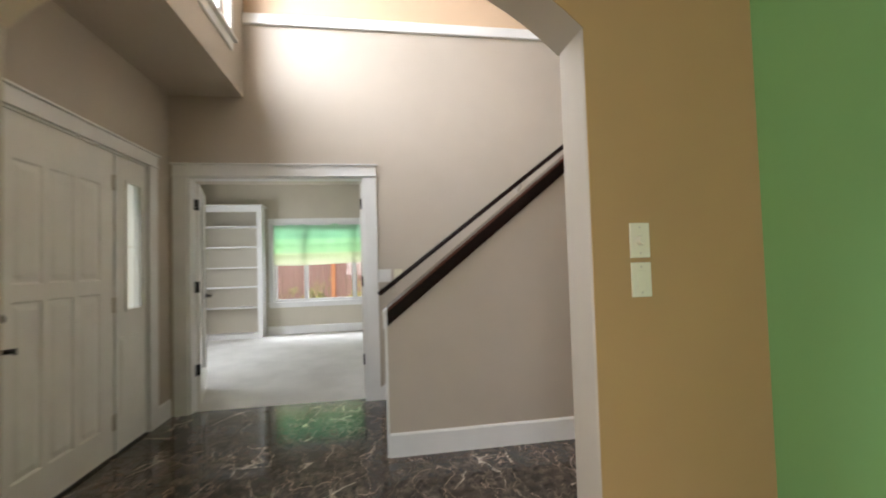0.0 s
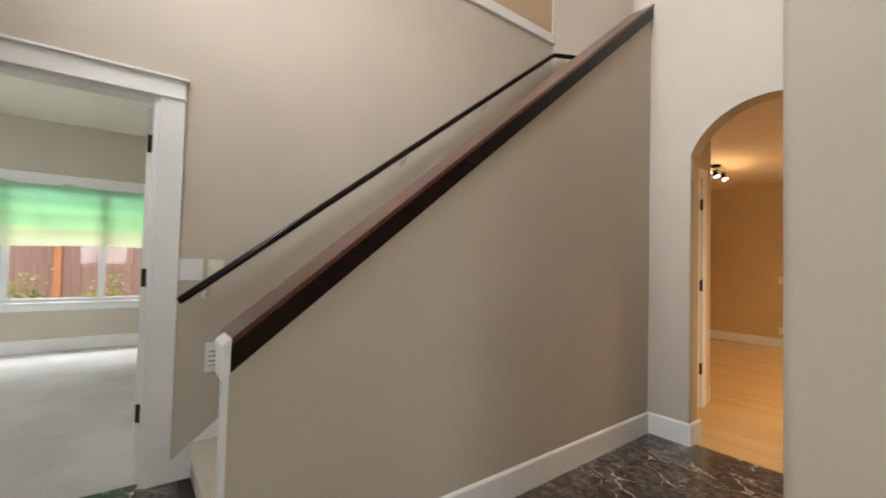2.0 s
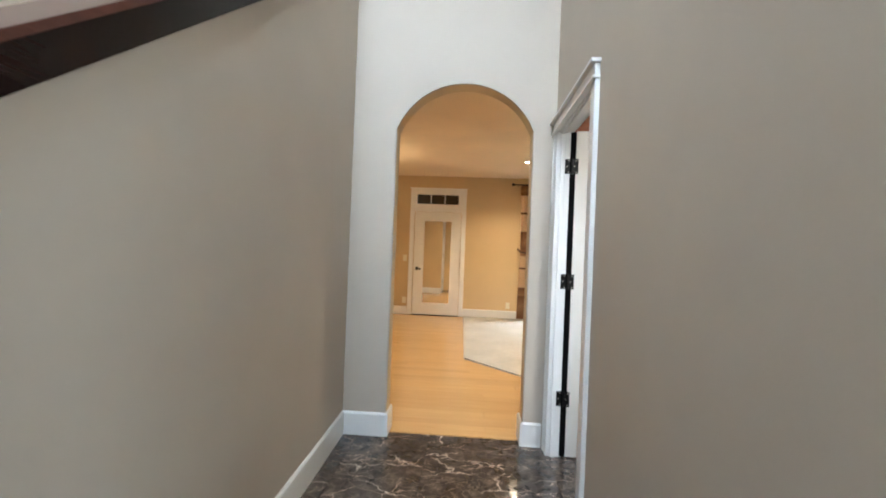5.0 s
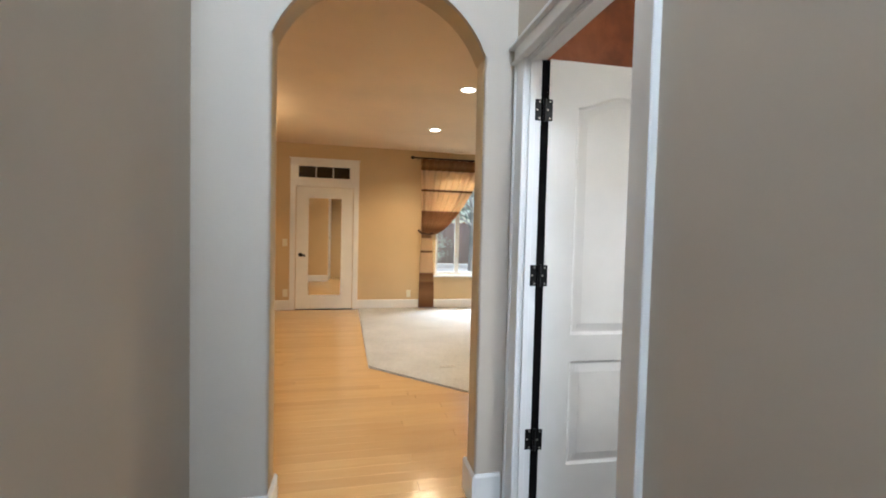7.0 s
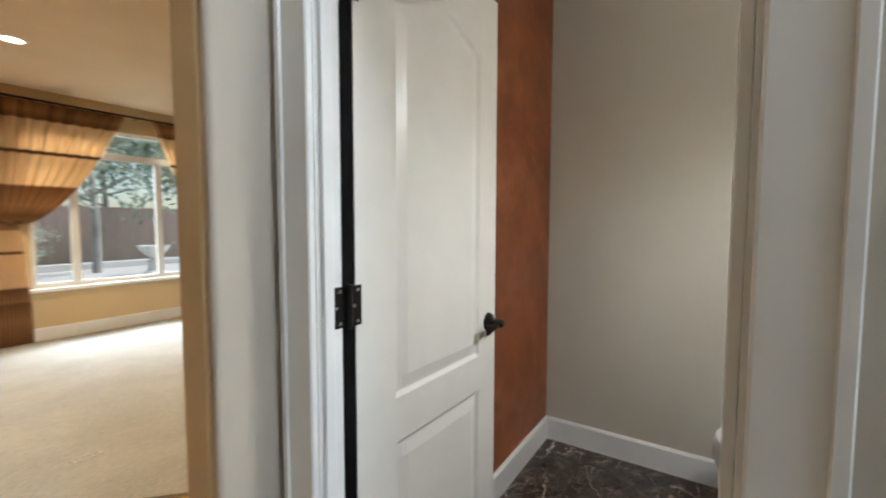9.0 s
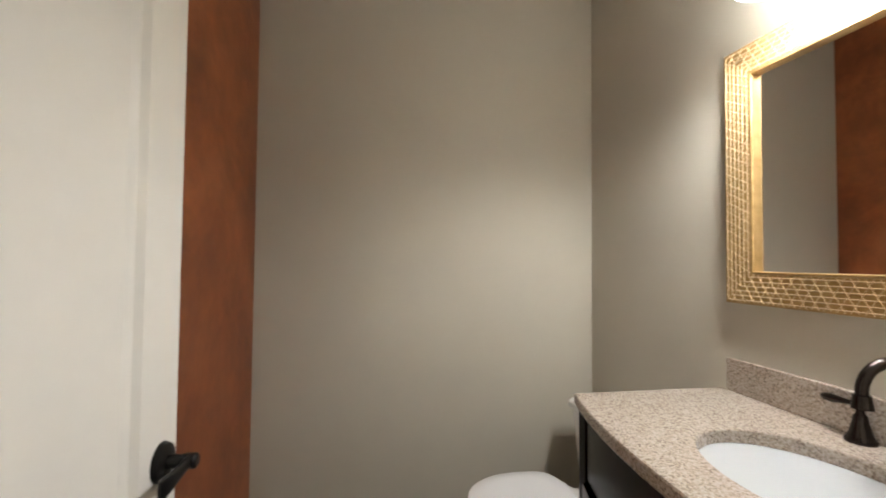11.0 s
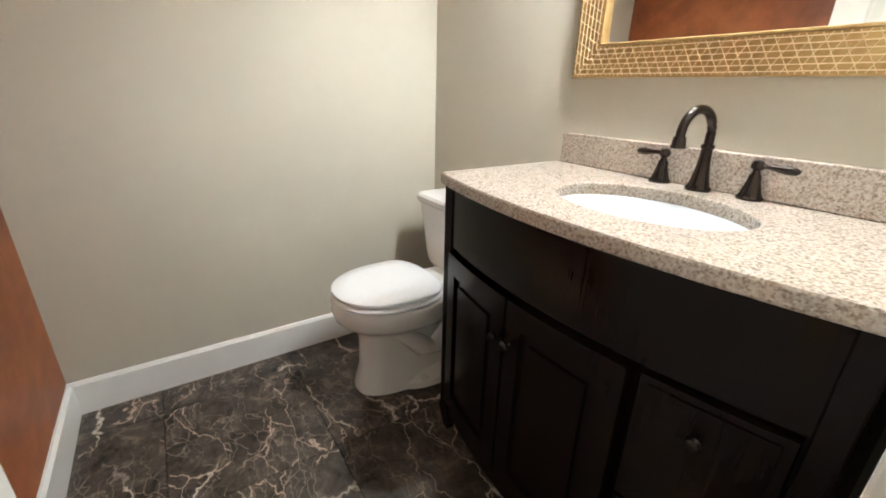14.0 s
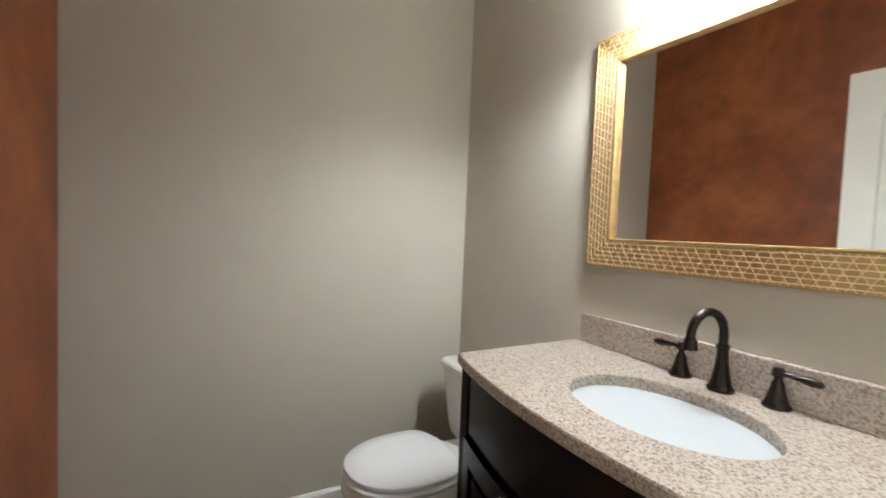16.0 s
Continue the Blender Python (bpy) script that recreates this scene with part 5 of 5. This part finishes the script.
# ---- living room ----
def mirror_door():
    t = thing("mirrored_door", (-2.56, 7.85, 0), "white door with a tall mirror panel and a dark lever, closed", "door")
    x0, x1, z0, z1, y = -2.982, -2.138, 0.01, 1.888, 7.826
    mx0, mx1, mz0, mz1 = -2.808, -2.305, 0.215, 1.728
    for nm, q in (("stile", (x0, mx0, z0, z1)), ("stile", (mx1, x1, z0, z1)), ("top_rail", (mx0, mx1, mz1, z1)), ("bottom_rail", (mx0, mx1, z0, mz0))):
        part(nm, B(q[0], q[1], y, y + 0.036, q[2], q[3]), M_DOOR, t)
    part("mirror_panel", B(mx0, mx1, y + 0.006, y + 0.012, mz0, mz1), M_MIRROR, t, "clear mirror glass")
    bead = bmesh.new()
    for q in ((mx0 - 0.008, mx0 + 0.008, mz0, mz1), (mx1 - 0.008, mx1 + 0.008, mz0, mz1), (mx0, mx1, mz1 - 0.008, mz1 + 0.008), (mx0, mx1, mz0 - 0.008, mz0 + 0.008)):
        box(bead, q[0], q[1], y - 0.005, y + 0.006, q[2], q[3], 0.002)
    part("bead", bead, M_DOOR, t)
    lever_set(t, -2.915, y, 0.845, -1, 1, M_BLACK)
    for z in (1.70, 0.95, 0.2):
        hinge(x1 + 0.006, y - 0.004, z, [(x1 - 0.004, x1 + 0.004, y - 0.004, y - 0.001)], t, 0.1, M_NICKEL)
    structure("threshold_mirror_door", B(-2.99, -2.13, 7.80, 7.90, 0.0, 0.008, 0.002), M_CAP, "dark wooden threshold")
    g = thing("transom_window", (-2.575, 7.85, 2.03), "dark three-light transom above the mirrored door", "window")
    part("pane", B(-2.955, -2.195, 7.845, 7.85, 2.03, 2.205), material("dark_transom_glass", (0.020, 0.012, 0.006), 0.12), g, "dark glass")
    for x in (-2.70, -2.445):
        part("muntin", B(x - 0.007, x + 0.007, 7.832, 7.845, 2.03, 2.205), M_TRIM, g)
    structure("wall_behind_door", B(-2.99, -2.13, 7.88, 7.95, 0, 2.225), M_LIVING, "plain backing behind the closed door")


mirror_door()

GOLD_CLOTH, BROWN_CLOTH, RUST_CLOTH, LINE_CLOTH = (0.88, 0.67, 0.42), (0.25, 0.115, 0.050), (0.46, 0.25, 0.11), (0.14, 0.06, 0.025)
CURTAIN_STOPS = [(0, BROWN_CLOTH), (0.1, RUST_CLOTH), (0.17, BROWN_CLOTH), (0.18, RUST_CLOTH), (0.232, BROWN_CLOTH), (0.24, GOLD_CLOTH), (0.372, GOLD_CLOTH), (0.376, LINE_CLOTH), (0.384, LINE_CLOTH), (0.388, GOLD_CLOTH), (0.468, GOLD_CLOTH), (0.474, RUST_CLOTH), (0.53, BROWN_CLOTH), (0.57, RUST_CLOTH), (0.65, BROWN_CLOTH), (0.658, GOLD_CLOTH), (0.782, GOLD_CLOTH), (0.786, LINE_CLOTH), (0.796, LINE_CLOTH), (0.8, GOLD_CLOTH), (0.922, GOLD_CLOTH), (0.928, BROWN_CLOTH), (0.96, RUST_CLOTH), (1.0, BROWN_CLOTH)]


def curtain(side, x_out, x_in, label, bulge, tied):
    """A tied-back drape: wide on the rod, gathered at its tie, falling straight below."""
    t = thing("curtain", (x_out, 7.72, 0.03), label, "curtain", "curtains at the living room window")
    top, tie, bottom, n = 2.40, 1.22, 0.03, 72
    rows = []
    for i in range(64):
        z = bottom + (top - bottom) * i / 63
        if z > tie:
            k = (z - tie) / (top - tie)
            inner = x_out + side * tied + (x_in - x_out - side * tied) * (k ** bulge)
            outer = x_out + side * 0.03 * (1 - k)
        else:
            k = (tie - z) / (tie - bottom)
            inner = x_out + side * (tied + (0.25 - tied) * min(1, k * 1.4))
            outer = x_out + side * (0.03 - 0.03 * k)
        w = abs(inner - outer)
        amp = min(0.026, 0.030 * w + 0.001)
        row = []
        for j in range(n + 1):
            u = j / n
            f = amp * math.sin(2 * math.pi * 9 * u + 0.6 * math.sin(3 * z)) + 0.3 * amp * math.sin(2 * math.pi * 23 * u + z)
            row.append((outer + (inner - outer) * u, 7.725 + f, z - (0.0 if z < tie else 0.03 * u * (1 - k))))
        rows.append(row)
    m = bpy.data.materials.get("banded_gold_brown_curtain") or fabric("banded_gold_brown_curtain", CURTAIN_STOPS, 0.42, 160, 0.012)
    scale = part("cloth", sheet(bmesh.new(), rows, (0, 0.002, 0)), m, t, "", True)
    part("tie_back", tube(bmesh.new(), [(x_out - side * 0.01, 7.79, tie + 0.05), (x_out + side * 0.02, 7.66, tie), (x_out + side * 0.12, 7.655, tie - 0.02), (x_out + side * (tied + 0.02), 7.72, tie + 0.0), (x_out + side * 0.06, 7.79, tie + 0.04)], 0.014, 8), material("brown_tie_back", (0.10, 0.05, 0.025), 0.8), t, "brown fabric tie", True)


def map_height(name, lo, hi):
    """Sets a cloth's bands to run from the height lo to hi of its thing."""
    m = bpy.data.materials[name]
    for n in m.node_tree.nodes:
        if n.bl_idname == "ShaderNodeValToRGB" and len(n.color_ramp.elements) > 4:
            src = n.inputs[0].links[0].from_socket
            r = m.node_tree.nodes.new("ShaderNodeMapRange")
            r.inputs["From Min"].default_value, r.inputs["From Max"].default_value = lo, hi
            wire(m, src, r.inputs["Value"])
            wire(m, r.outputs[0], n.inputs[0])


curtain(1, -1.09, 0.01, "gold and brown banded curtain tied back beside the window", 0.60, 0.19)
curtain(-1, 1.63, 0.28, "gold and brown banded curtain tied back beside the window", 0.30, 0.16)
map_height("banded_gold_brown_curtain", 0.0, 2.38)
map_height("green_shade_cloth", 0.0, 0.765)


def curtain_rod():
    t = thing("curtain_rod", (0.2, 7.72, 2.41), "dark metal curtain rod with ball finials", "curtain rod")
    part("rod", tube(bmesh.new(), [(-1.21, 7.725, 2.415), (1.75, 7.725, 2.415)], 0.012), M_BLACK, t, smooth=True)
    for x, s in ((-1.21, -1), (1.75, 1)):
        part("finial", lathe(bmesh.new(), [(0, -0.03), (0.02, -0.022), (0.028, 0), (0.02, 0.022), (0.012, 0.03), (0.012, 0.04)], look((x + s * 0.02, 7.725, 2.415), (x + s, 7.725, 2.415))), M_BLACK, t, smooth=True)
    for x in (-1.14, 0.12, 1.68):
        part("bracket", tube(bmesh.new(), [(x, 7.818, 2.40), (x, 7.76, 2.40), (x, 7.727, 2.403)], 0.007, 8), M_BLACK, t, smooth=True)


curtain_rod()


def area_carpet():
    bm = bmesh.new()
    pts = [(-2.03, 7.80), (-1.975, 4.88), (-1.10, 4.03), (-0.15, 3.10), (3.28, 3.10), (3.28, 7.80)]
    prism(bm, pts, "z", 0.0005, 0.016)
    bmesh.ops.bevel(bm, geom=[e for e in bm.edges if all(v.co.z > 0.01 for v in e.verts)], offset=0.008, segments=2, affect="EDGES")
    ob = solo("inset_carpet", bm, M_CARPET, "pale beige carpet inset in the maple floor", "carpet", kind="structure")
    v = thing("floor_register", (-1.277, 4.776, 0.016), "pale metal floor register set in the carpet", "floor vent")
    part("plate", B(-1.35, -1.205, 4.75, 4.80, 0.0165, 0.020, 0.001), material("beige_register_metal", (0.55, 0.50, 0.42), 0.5), v)
    for k in range(5):
        # Raised dark strips stand for the shade down in the register's slots.
        part("slot", B(-1.338 + 0.026 * k, -1.334 + 0.026 * k, 4.758, 4.792, 0.0201, 0.0206), M_GAPSHADE, v)


area_carpet()


def outlet(x, z):
    t = thing("wall_outlet", (x, 7.82, z), "ivory wall outlet plate on the gold wall", "outlet")
    part("plate", B(x - 0.035, x + 0.035, 7.814, 7.82, z - 0.057, z + 0.057, 0.002), M_PLASTIC, t)
    for dz in (-0.022, 0.022):
        part("socket", B(x - 0.015, x + 0.015, 7.812, 7.8145, z + dz - 0.014, z + dz + 0.014, 0.003), M_PLASTIC, t)


outlet(-3.13, 0.26)
outlet(-1.24, 0.24)
outlet(-3.14, 1.03)


def closet_door():
    """A closed closet door in the short wall under the stairs, with its casing."""
    r = tagged(new("trim_closet_door"), "white casing of the closet door under the stairs", "", "", "structure")
    ROOT[r.name] = Vector((0, 0, 0))
    part("casing_leg", B(-2.73, -2.712, 3.775, 3.872, 0, 1.97, 0.003), M_TRIM, r)
    part("casing_leg", B(-2.73, -2.712, 3.030, 3.075, 0, 1.97, 0.003), M_TRIM, r)
    part("casing_head", B(-2.73, -2.709, 3.030, 3.880, 1.97, 2.055, 0.003), M_TRIM, r)
    t = thing("closet_door", (-2.727, 3.43, 0), "plain white closet door with black hinges, closed", "door")
    part("slab", B(-2.7295, -2.719, 3.078, 3.770, 0.01, 1.965, 0.002), M_DOOR, t)
    for z in (1.74, 1.045, 0.335):
        hinge(-2.712, 3.772, z, [(-2.7185, -2.716, 3.74, 3.770)], t, 0.09)
    skirting("baseboard_closet", "y", -2.73, 1, 3.873, 3.90)


closet_door()


# ---- outside ----
def leaf_crown(bm, cx, cy, cz, r, count, size, rng, squash=0.8):
    """Leaves in uneven clumps."""
    clumps = [(Vector((rng.gauss(0, 0.5), rng.gauss(0, 0.5), rng.gauss(0, 0.5) * squash)) * r + Vector((cx, cy, cz)), r * rng.uniform(0.18, 0.42)) for _ in range(26)]
    for _ in range(count):
        c, cr = rng.choice(clumps)
        p = c + Vector((rng.gauss(0, 1), rng.gauss(0, 1), rng.gauss(0, 1))) * cr * 0.55
        a = Vector((rng.uniform(-1, 1), rng.uniform(-1, 1), rng.uniform(-1, 1))).normalized() * size * rng.uniform(0.6, 1.4)
        b = a.cross(Vector((rng.uniform(-1, 1), rng.uniform(-1, 1), rng.uniform(-1, 1)))).normalized() * size * 0.45
        vs = [bm.verts.new(q) for q in (p - a, p + b, p + a, p - b)]
        bm.faces.new(vs)
    return bm


def leaf_material(name, dark, light):
    m = material(name, light, 0.6)
    g = node(m, "ShaderNodeNewGeometry")
    wire(m, ramp(m, g.outputs["Random Per Island"], [(0.0, dark), (1.0, light)]), bsdf(m).inputs["Base Color"])
    return m


M_BARK = paint("grey_bark", (0.42, 0.40, 0.37), 0.9, 0.2, 0.3, 0.8)
# Both leaf colours are raised past natural tone to paint washed-out daylight.
M_FIR = leaf_material("daylit_evergreen_leaves", (0.28, 0.36, 0.28), (0.46, 0.54, 0.44))
M_PALE = leaf_material("daylit_pale_leaves", (0.55, 0.60, 0.48), (0.74, 0.76, 0.68))
M_SHRUB = leaf_material("yellow_green_shrub_leaves", (0.20, 0.24, 0.05), (0.50, 0.46, 0.14))


def tree(x, y, h, r, seed, leaves, count, size, label, limbs=9):
    rng = random.Random(seed)
    t = thing("tree", (x, y, -0.14), label, "tree")
    tr = tube(bmesh.new(), [(x, y, -0.14), (x + 0.03, y, h * 0.25), (x - 0.04, y + 0.03, h * 0.55), (x + 0.05, y, h * 0.95)], [0.11, 0.085, 0.06, 0.015], 10)
    trunk = part("trunk", tr, M_BARK, t, smooth=True)
    for i in range(limbs):
        z = h * (0.28 + 0.55 * i / limbs)
        a = rng.uniform(0, 2 * math.pi)
        ln = r * rng.uniform(0.6, 1.1)
        d = Vector((math.cos(a), math.sin(a), rng.uniform(0.15, 0.5)))
        p = Vector((x, y, z))
        part("limb", tube(bmesh.new(), [p, p + d * ln * 0.35 + Vector((0, 0, 0.05)), p + d * ln * 0.7 + Vector((rng.uniform(-0.1, 0.1), 0, 0.05)), p + d * ln], [0.04, 0.028, 0.018, 0.006], 7), M_BARK, trunk, smooth=True)
    part("crown", leaf_crown(bmesh.new(), x, y, h * 0.64, r, count, size, rng), leaves, t)


tree(2.0, 15.5, 5.0, 1.7, 3, M_PALE, 1500, 0.05, "slender pale tree with bare spreading limbs", 16)
for i, (tx, ty, th, trr) in enumerate(((-1.5, 20, 6.0, 2.2), (1.0, 21, 7.0, 2.6), (3.8, 20.5, 6.4, 2.4), (6.5, 20, 7.0, 2.6), (9.5, 21, 7.0, 2.8))):
    tree(tx, ty, th, trr, 10 + i, M_FIR, 3200, 0.14, "dense dark green garden tree")
tree(0.5, 16.8, 1.9, 0.9, 30, M_PALE, 1600, 0.06, "rounded green garden shrub tree", 5)


def shrub(x, y, r, seed):
    rng = random.Random(seed)
    t = thing("shrub", (x, y, -0.14), "low yellow green shrub in front of the fence", "shrub")
    part("stem", tube(bmesh.new(), [(x, y, -0.14), (x, y, r)], [0.02, 0.01], 6), M_BARK, t)
    part("foliage", leaf_crown(bmesh.new(), x, y, r * 0.75, r, 1300, 0.03, rng, 0.6), M_SHRUB, t)


shrub(-10.1, -1.43, 0.46, 5)
shrub(-10.1, -0.35, 0.44, 6)
shrub(-10.0, 1.0, 0.42, 7)


def patio():
    structure("patio", B(0.35, 8.5, 10.8, 16.6, -0.139, -0.08), paint("pale_patio_concrete", (0.62, 0.60, 0.57), 0.9), "pale concrete patio behind the house")
    t = thing("garden_urn", (2.72, 14.0, -0.08), "white stone garden urn on a pedestal", "urn")
    m = Matrix.Translation((2.72, 14.0, -0.08))
    stone = paint("white_garden_stone", (0.72, 0.71, 0.68), 0.8)
    part("pedestal", lathe(bmesh.new(), [(0, 0), (0.24, 0), (0.24, 0.06), (0.15, 0.10), (0.13, 0.30), (0.18, 0.36), (0, 0.36)], m), stone, t, smooth=True)
    part("bowl", lathe(bmesh.new(), [(0.08, 0.36), (0.08, 0.42), (0.20, 0.50), (0.30, 0.60), (0.34, 0.68), (0.36, 0.72), (0.32, 0.72), (0.26, 0.60), (0, 0.52)], m), stone, t, smooth=True)
    k = thing("garden_wall", (2.5, 16.8, -0.14), "low white stone garden kerb beside the patio", "garden wall")
    part("kerb", B(0.2, 8.5, 16.62, 16.95, -0.139, 0.09, 0.02), stone, k)


patio()


def garden_fence(name, along, at, a, b, height, parent_label, post_every):
    t = thing(name, ((a + b) / 2, at, -0.14) if along == "x" else (at, (a + b) / 2, -0.14), parent_label, "fence")
    n = int((b - a) / 0.145)
    board = None
    for i in range(n):
        p = a + 0.145 * i
        bm = B(p, p + 0.138, at, at + 0.02, -0.13, height, 0.003, 1) if along == "x" else B(at, at + 0.02, p, p + 0.138, -0.13, height, 0.003, 1)
        if board is None:
            board = part("board", bm, M_FENCE, t)
            first = p
        else:
            bm.free()
            ob = new("board", board.data)
            ob.parent = t
            ob.location = (p - first, 0, 0) if along == "x" else (0, p - first, 0)
    k = a + 1.21
    while k < b:
        bm = B(k, k + 0.10, at + 0.02, at + 0.11, -0.139, height + 0.05) if along == "x" else B(at + 0.02, at + 0.11, k, k + 0.10, -0.139, height + 0.05)
        part("post", bm, M_POST, t, "lighter orange post")
        k += post_every


def fence_wood(name, dark, light):
    m = plank_wood(name, dark, light, 0.75, (30, 30, 2))
    return m


M_FENCE = fence_wood("red_brown_fence_boards", (0.20, 0.115, 0.10), (0.30, 0.17, 0.145))
M_POST = fence_wood("orange_fence_post", (0.36, 0.14, 0.06), (0.48, 0.20, 0.09))
garden_fence("garden_fence", "y", -11.2, -6.0, 4.0, 1.75, "red brown wooden board fence beside the house", 1.82)
# Paler copy of the fence colour paints bright daylight on the back boards.
M_FENCE = fence_wood("daylit_fence_boards", (0.44, 0.31, 0.28), (0.56, 0.42, 0.38))
garden_fence("back_fence", "x", 18.2, -6.0, 14.0, 1.7, "red brown wooden board fence behind the garden", 2.4)

# ---- floor pieces ----
def tiled_floor(step=0.457, gap=0.0022):
    root = tagged(new("floor_tiles"), "polished dark marble tiles with pale veins", "", "", "structure")
    areas = [(-3.855, -2.74, -1.72, 0.088), (-2.74, -1.44, -1.72, 2.942), (-1.44, 0.276, 1.395, 2.905), (-3.925, -3.855, -1.534, -0.080)]
    meshes = {}
    for ax0, ax1, ay0, ay1 in areas:
        i0, i1 = math.floor((ax0 + 2.62) / step), math.ceil((ax1 + 2.62) / step)
        j0, j1 = math.floor((ay0 - 2.19) / step), math.ceil((ay1 - 2.19) / step)
        for i in range(i0, i1):
            for j in range(j0, j1):
                x0, x1 = max(ax0, -2.62 + i * step + gap / 2), min(ax1, -2.62 + (i + 1) * step - gap / 2)
                y0, y1 = max(ay0, 2.19 + j * step + gap / 2), min(ay1, 2.19 + (j + 1) * step - gap / 2)
                if x1 - x0 < 0.004 or y1 - y0 < 0.004:
                    continue
                key = (round(x1 - x0, 3), round(y1 - y0, 3))
                if key not in meshes:
                    bm = B(-key[0] / 2, key[0] / 2, -key[1] / 2, key[1] / 2, -0.006, 0.0)
                    bmesh.ops.bevel(bm, geom=[e for e in bm.edges if all(v.co.z > -0.001 for v in e.verts)], offset=min(0.0012, key[0] / 4, key[1] / 4), segments=1, affect="EDGES")
                    me = bpy.data.meshes.new("tile")
                    bm.to_mesh(me)
                    bm.free()
                    me.materials.append(M_MARBLE)
                    meshes[key] = me
                ob = new("tile", meshes[key])
                ob.location = ((x0 + x1) / 2, (y0 + y1) / 2, 0)
                ob.parent = root


tiled_floor()


def plank_floor():
    root = tagged(new("floor_planks"), "honey maple floorboards with a satin finish", "", "", "structure")
    rng = random.Random(4)
    width, lengths, meshes = 0.083, (0.9, 1.2, 1.5, 1.8), {}
    rows = int((7.81 - 2.955) / width)
    for r in range(rows):
        y = 2.955 + r * width
        x = -5.55 if y > 4.0 else -2.70
        end = -0.95 if y < 5.0 else -1.90
        x -= rng.uniform(0, 0.6) if y > 4.0 else 0
        while x < end:
            ln = rng.choice(lengths)
            x1 = min(x + ln, end + 0.1)
            key = round(x1 - x, 2)
            if key > 0.1:
                if key not in meshes:
                    bm = B(0, key - 0.001, 0, width - 0.0008, -0.008, 0.0)
                    bmesh.ops.bevel(bm, geom=[e for e in bm.edges if all(v.co.z > -0.001 for v in e.verts)], offset=0.0008, segments=1, affect="EDGES")
                    me = bpy.data.meshes.new("plank")
                    bm.to_mesh(me)
                    bm.free()
                    me.materials.append(M_MAPLE)
                    meshes[key] = me
                ob = new("plank", meshes[key])
                ob.location = (x, y, 0)
                ob.parent = root
            x = x1


plank_floor()
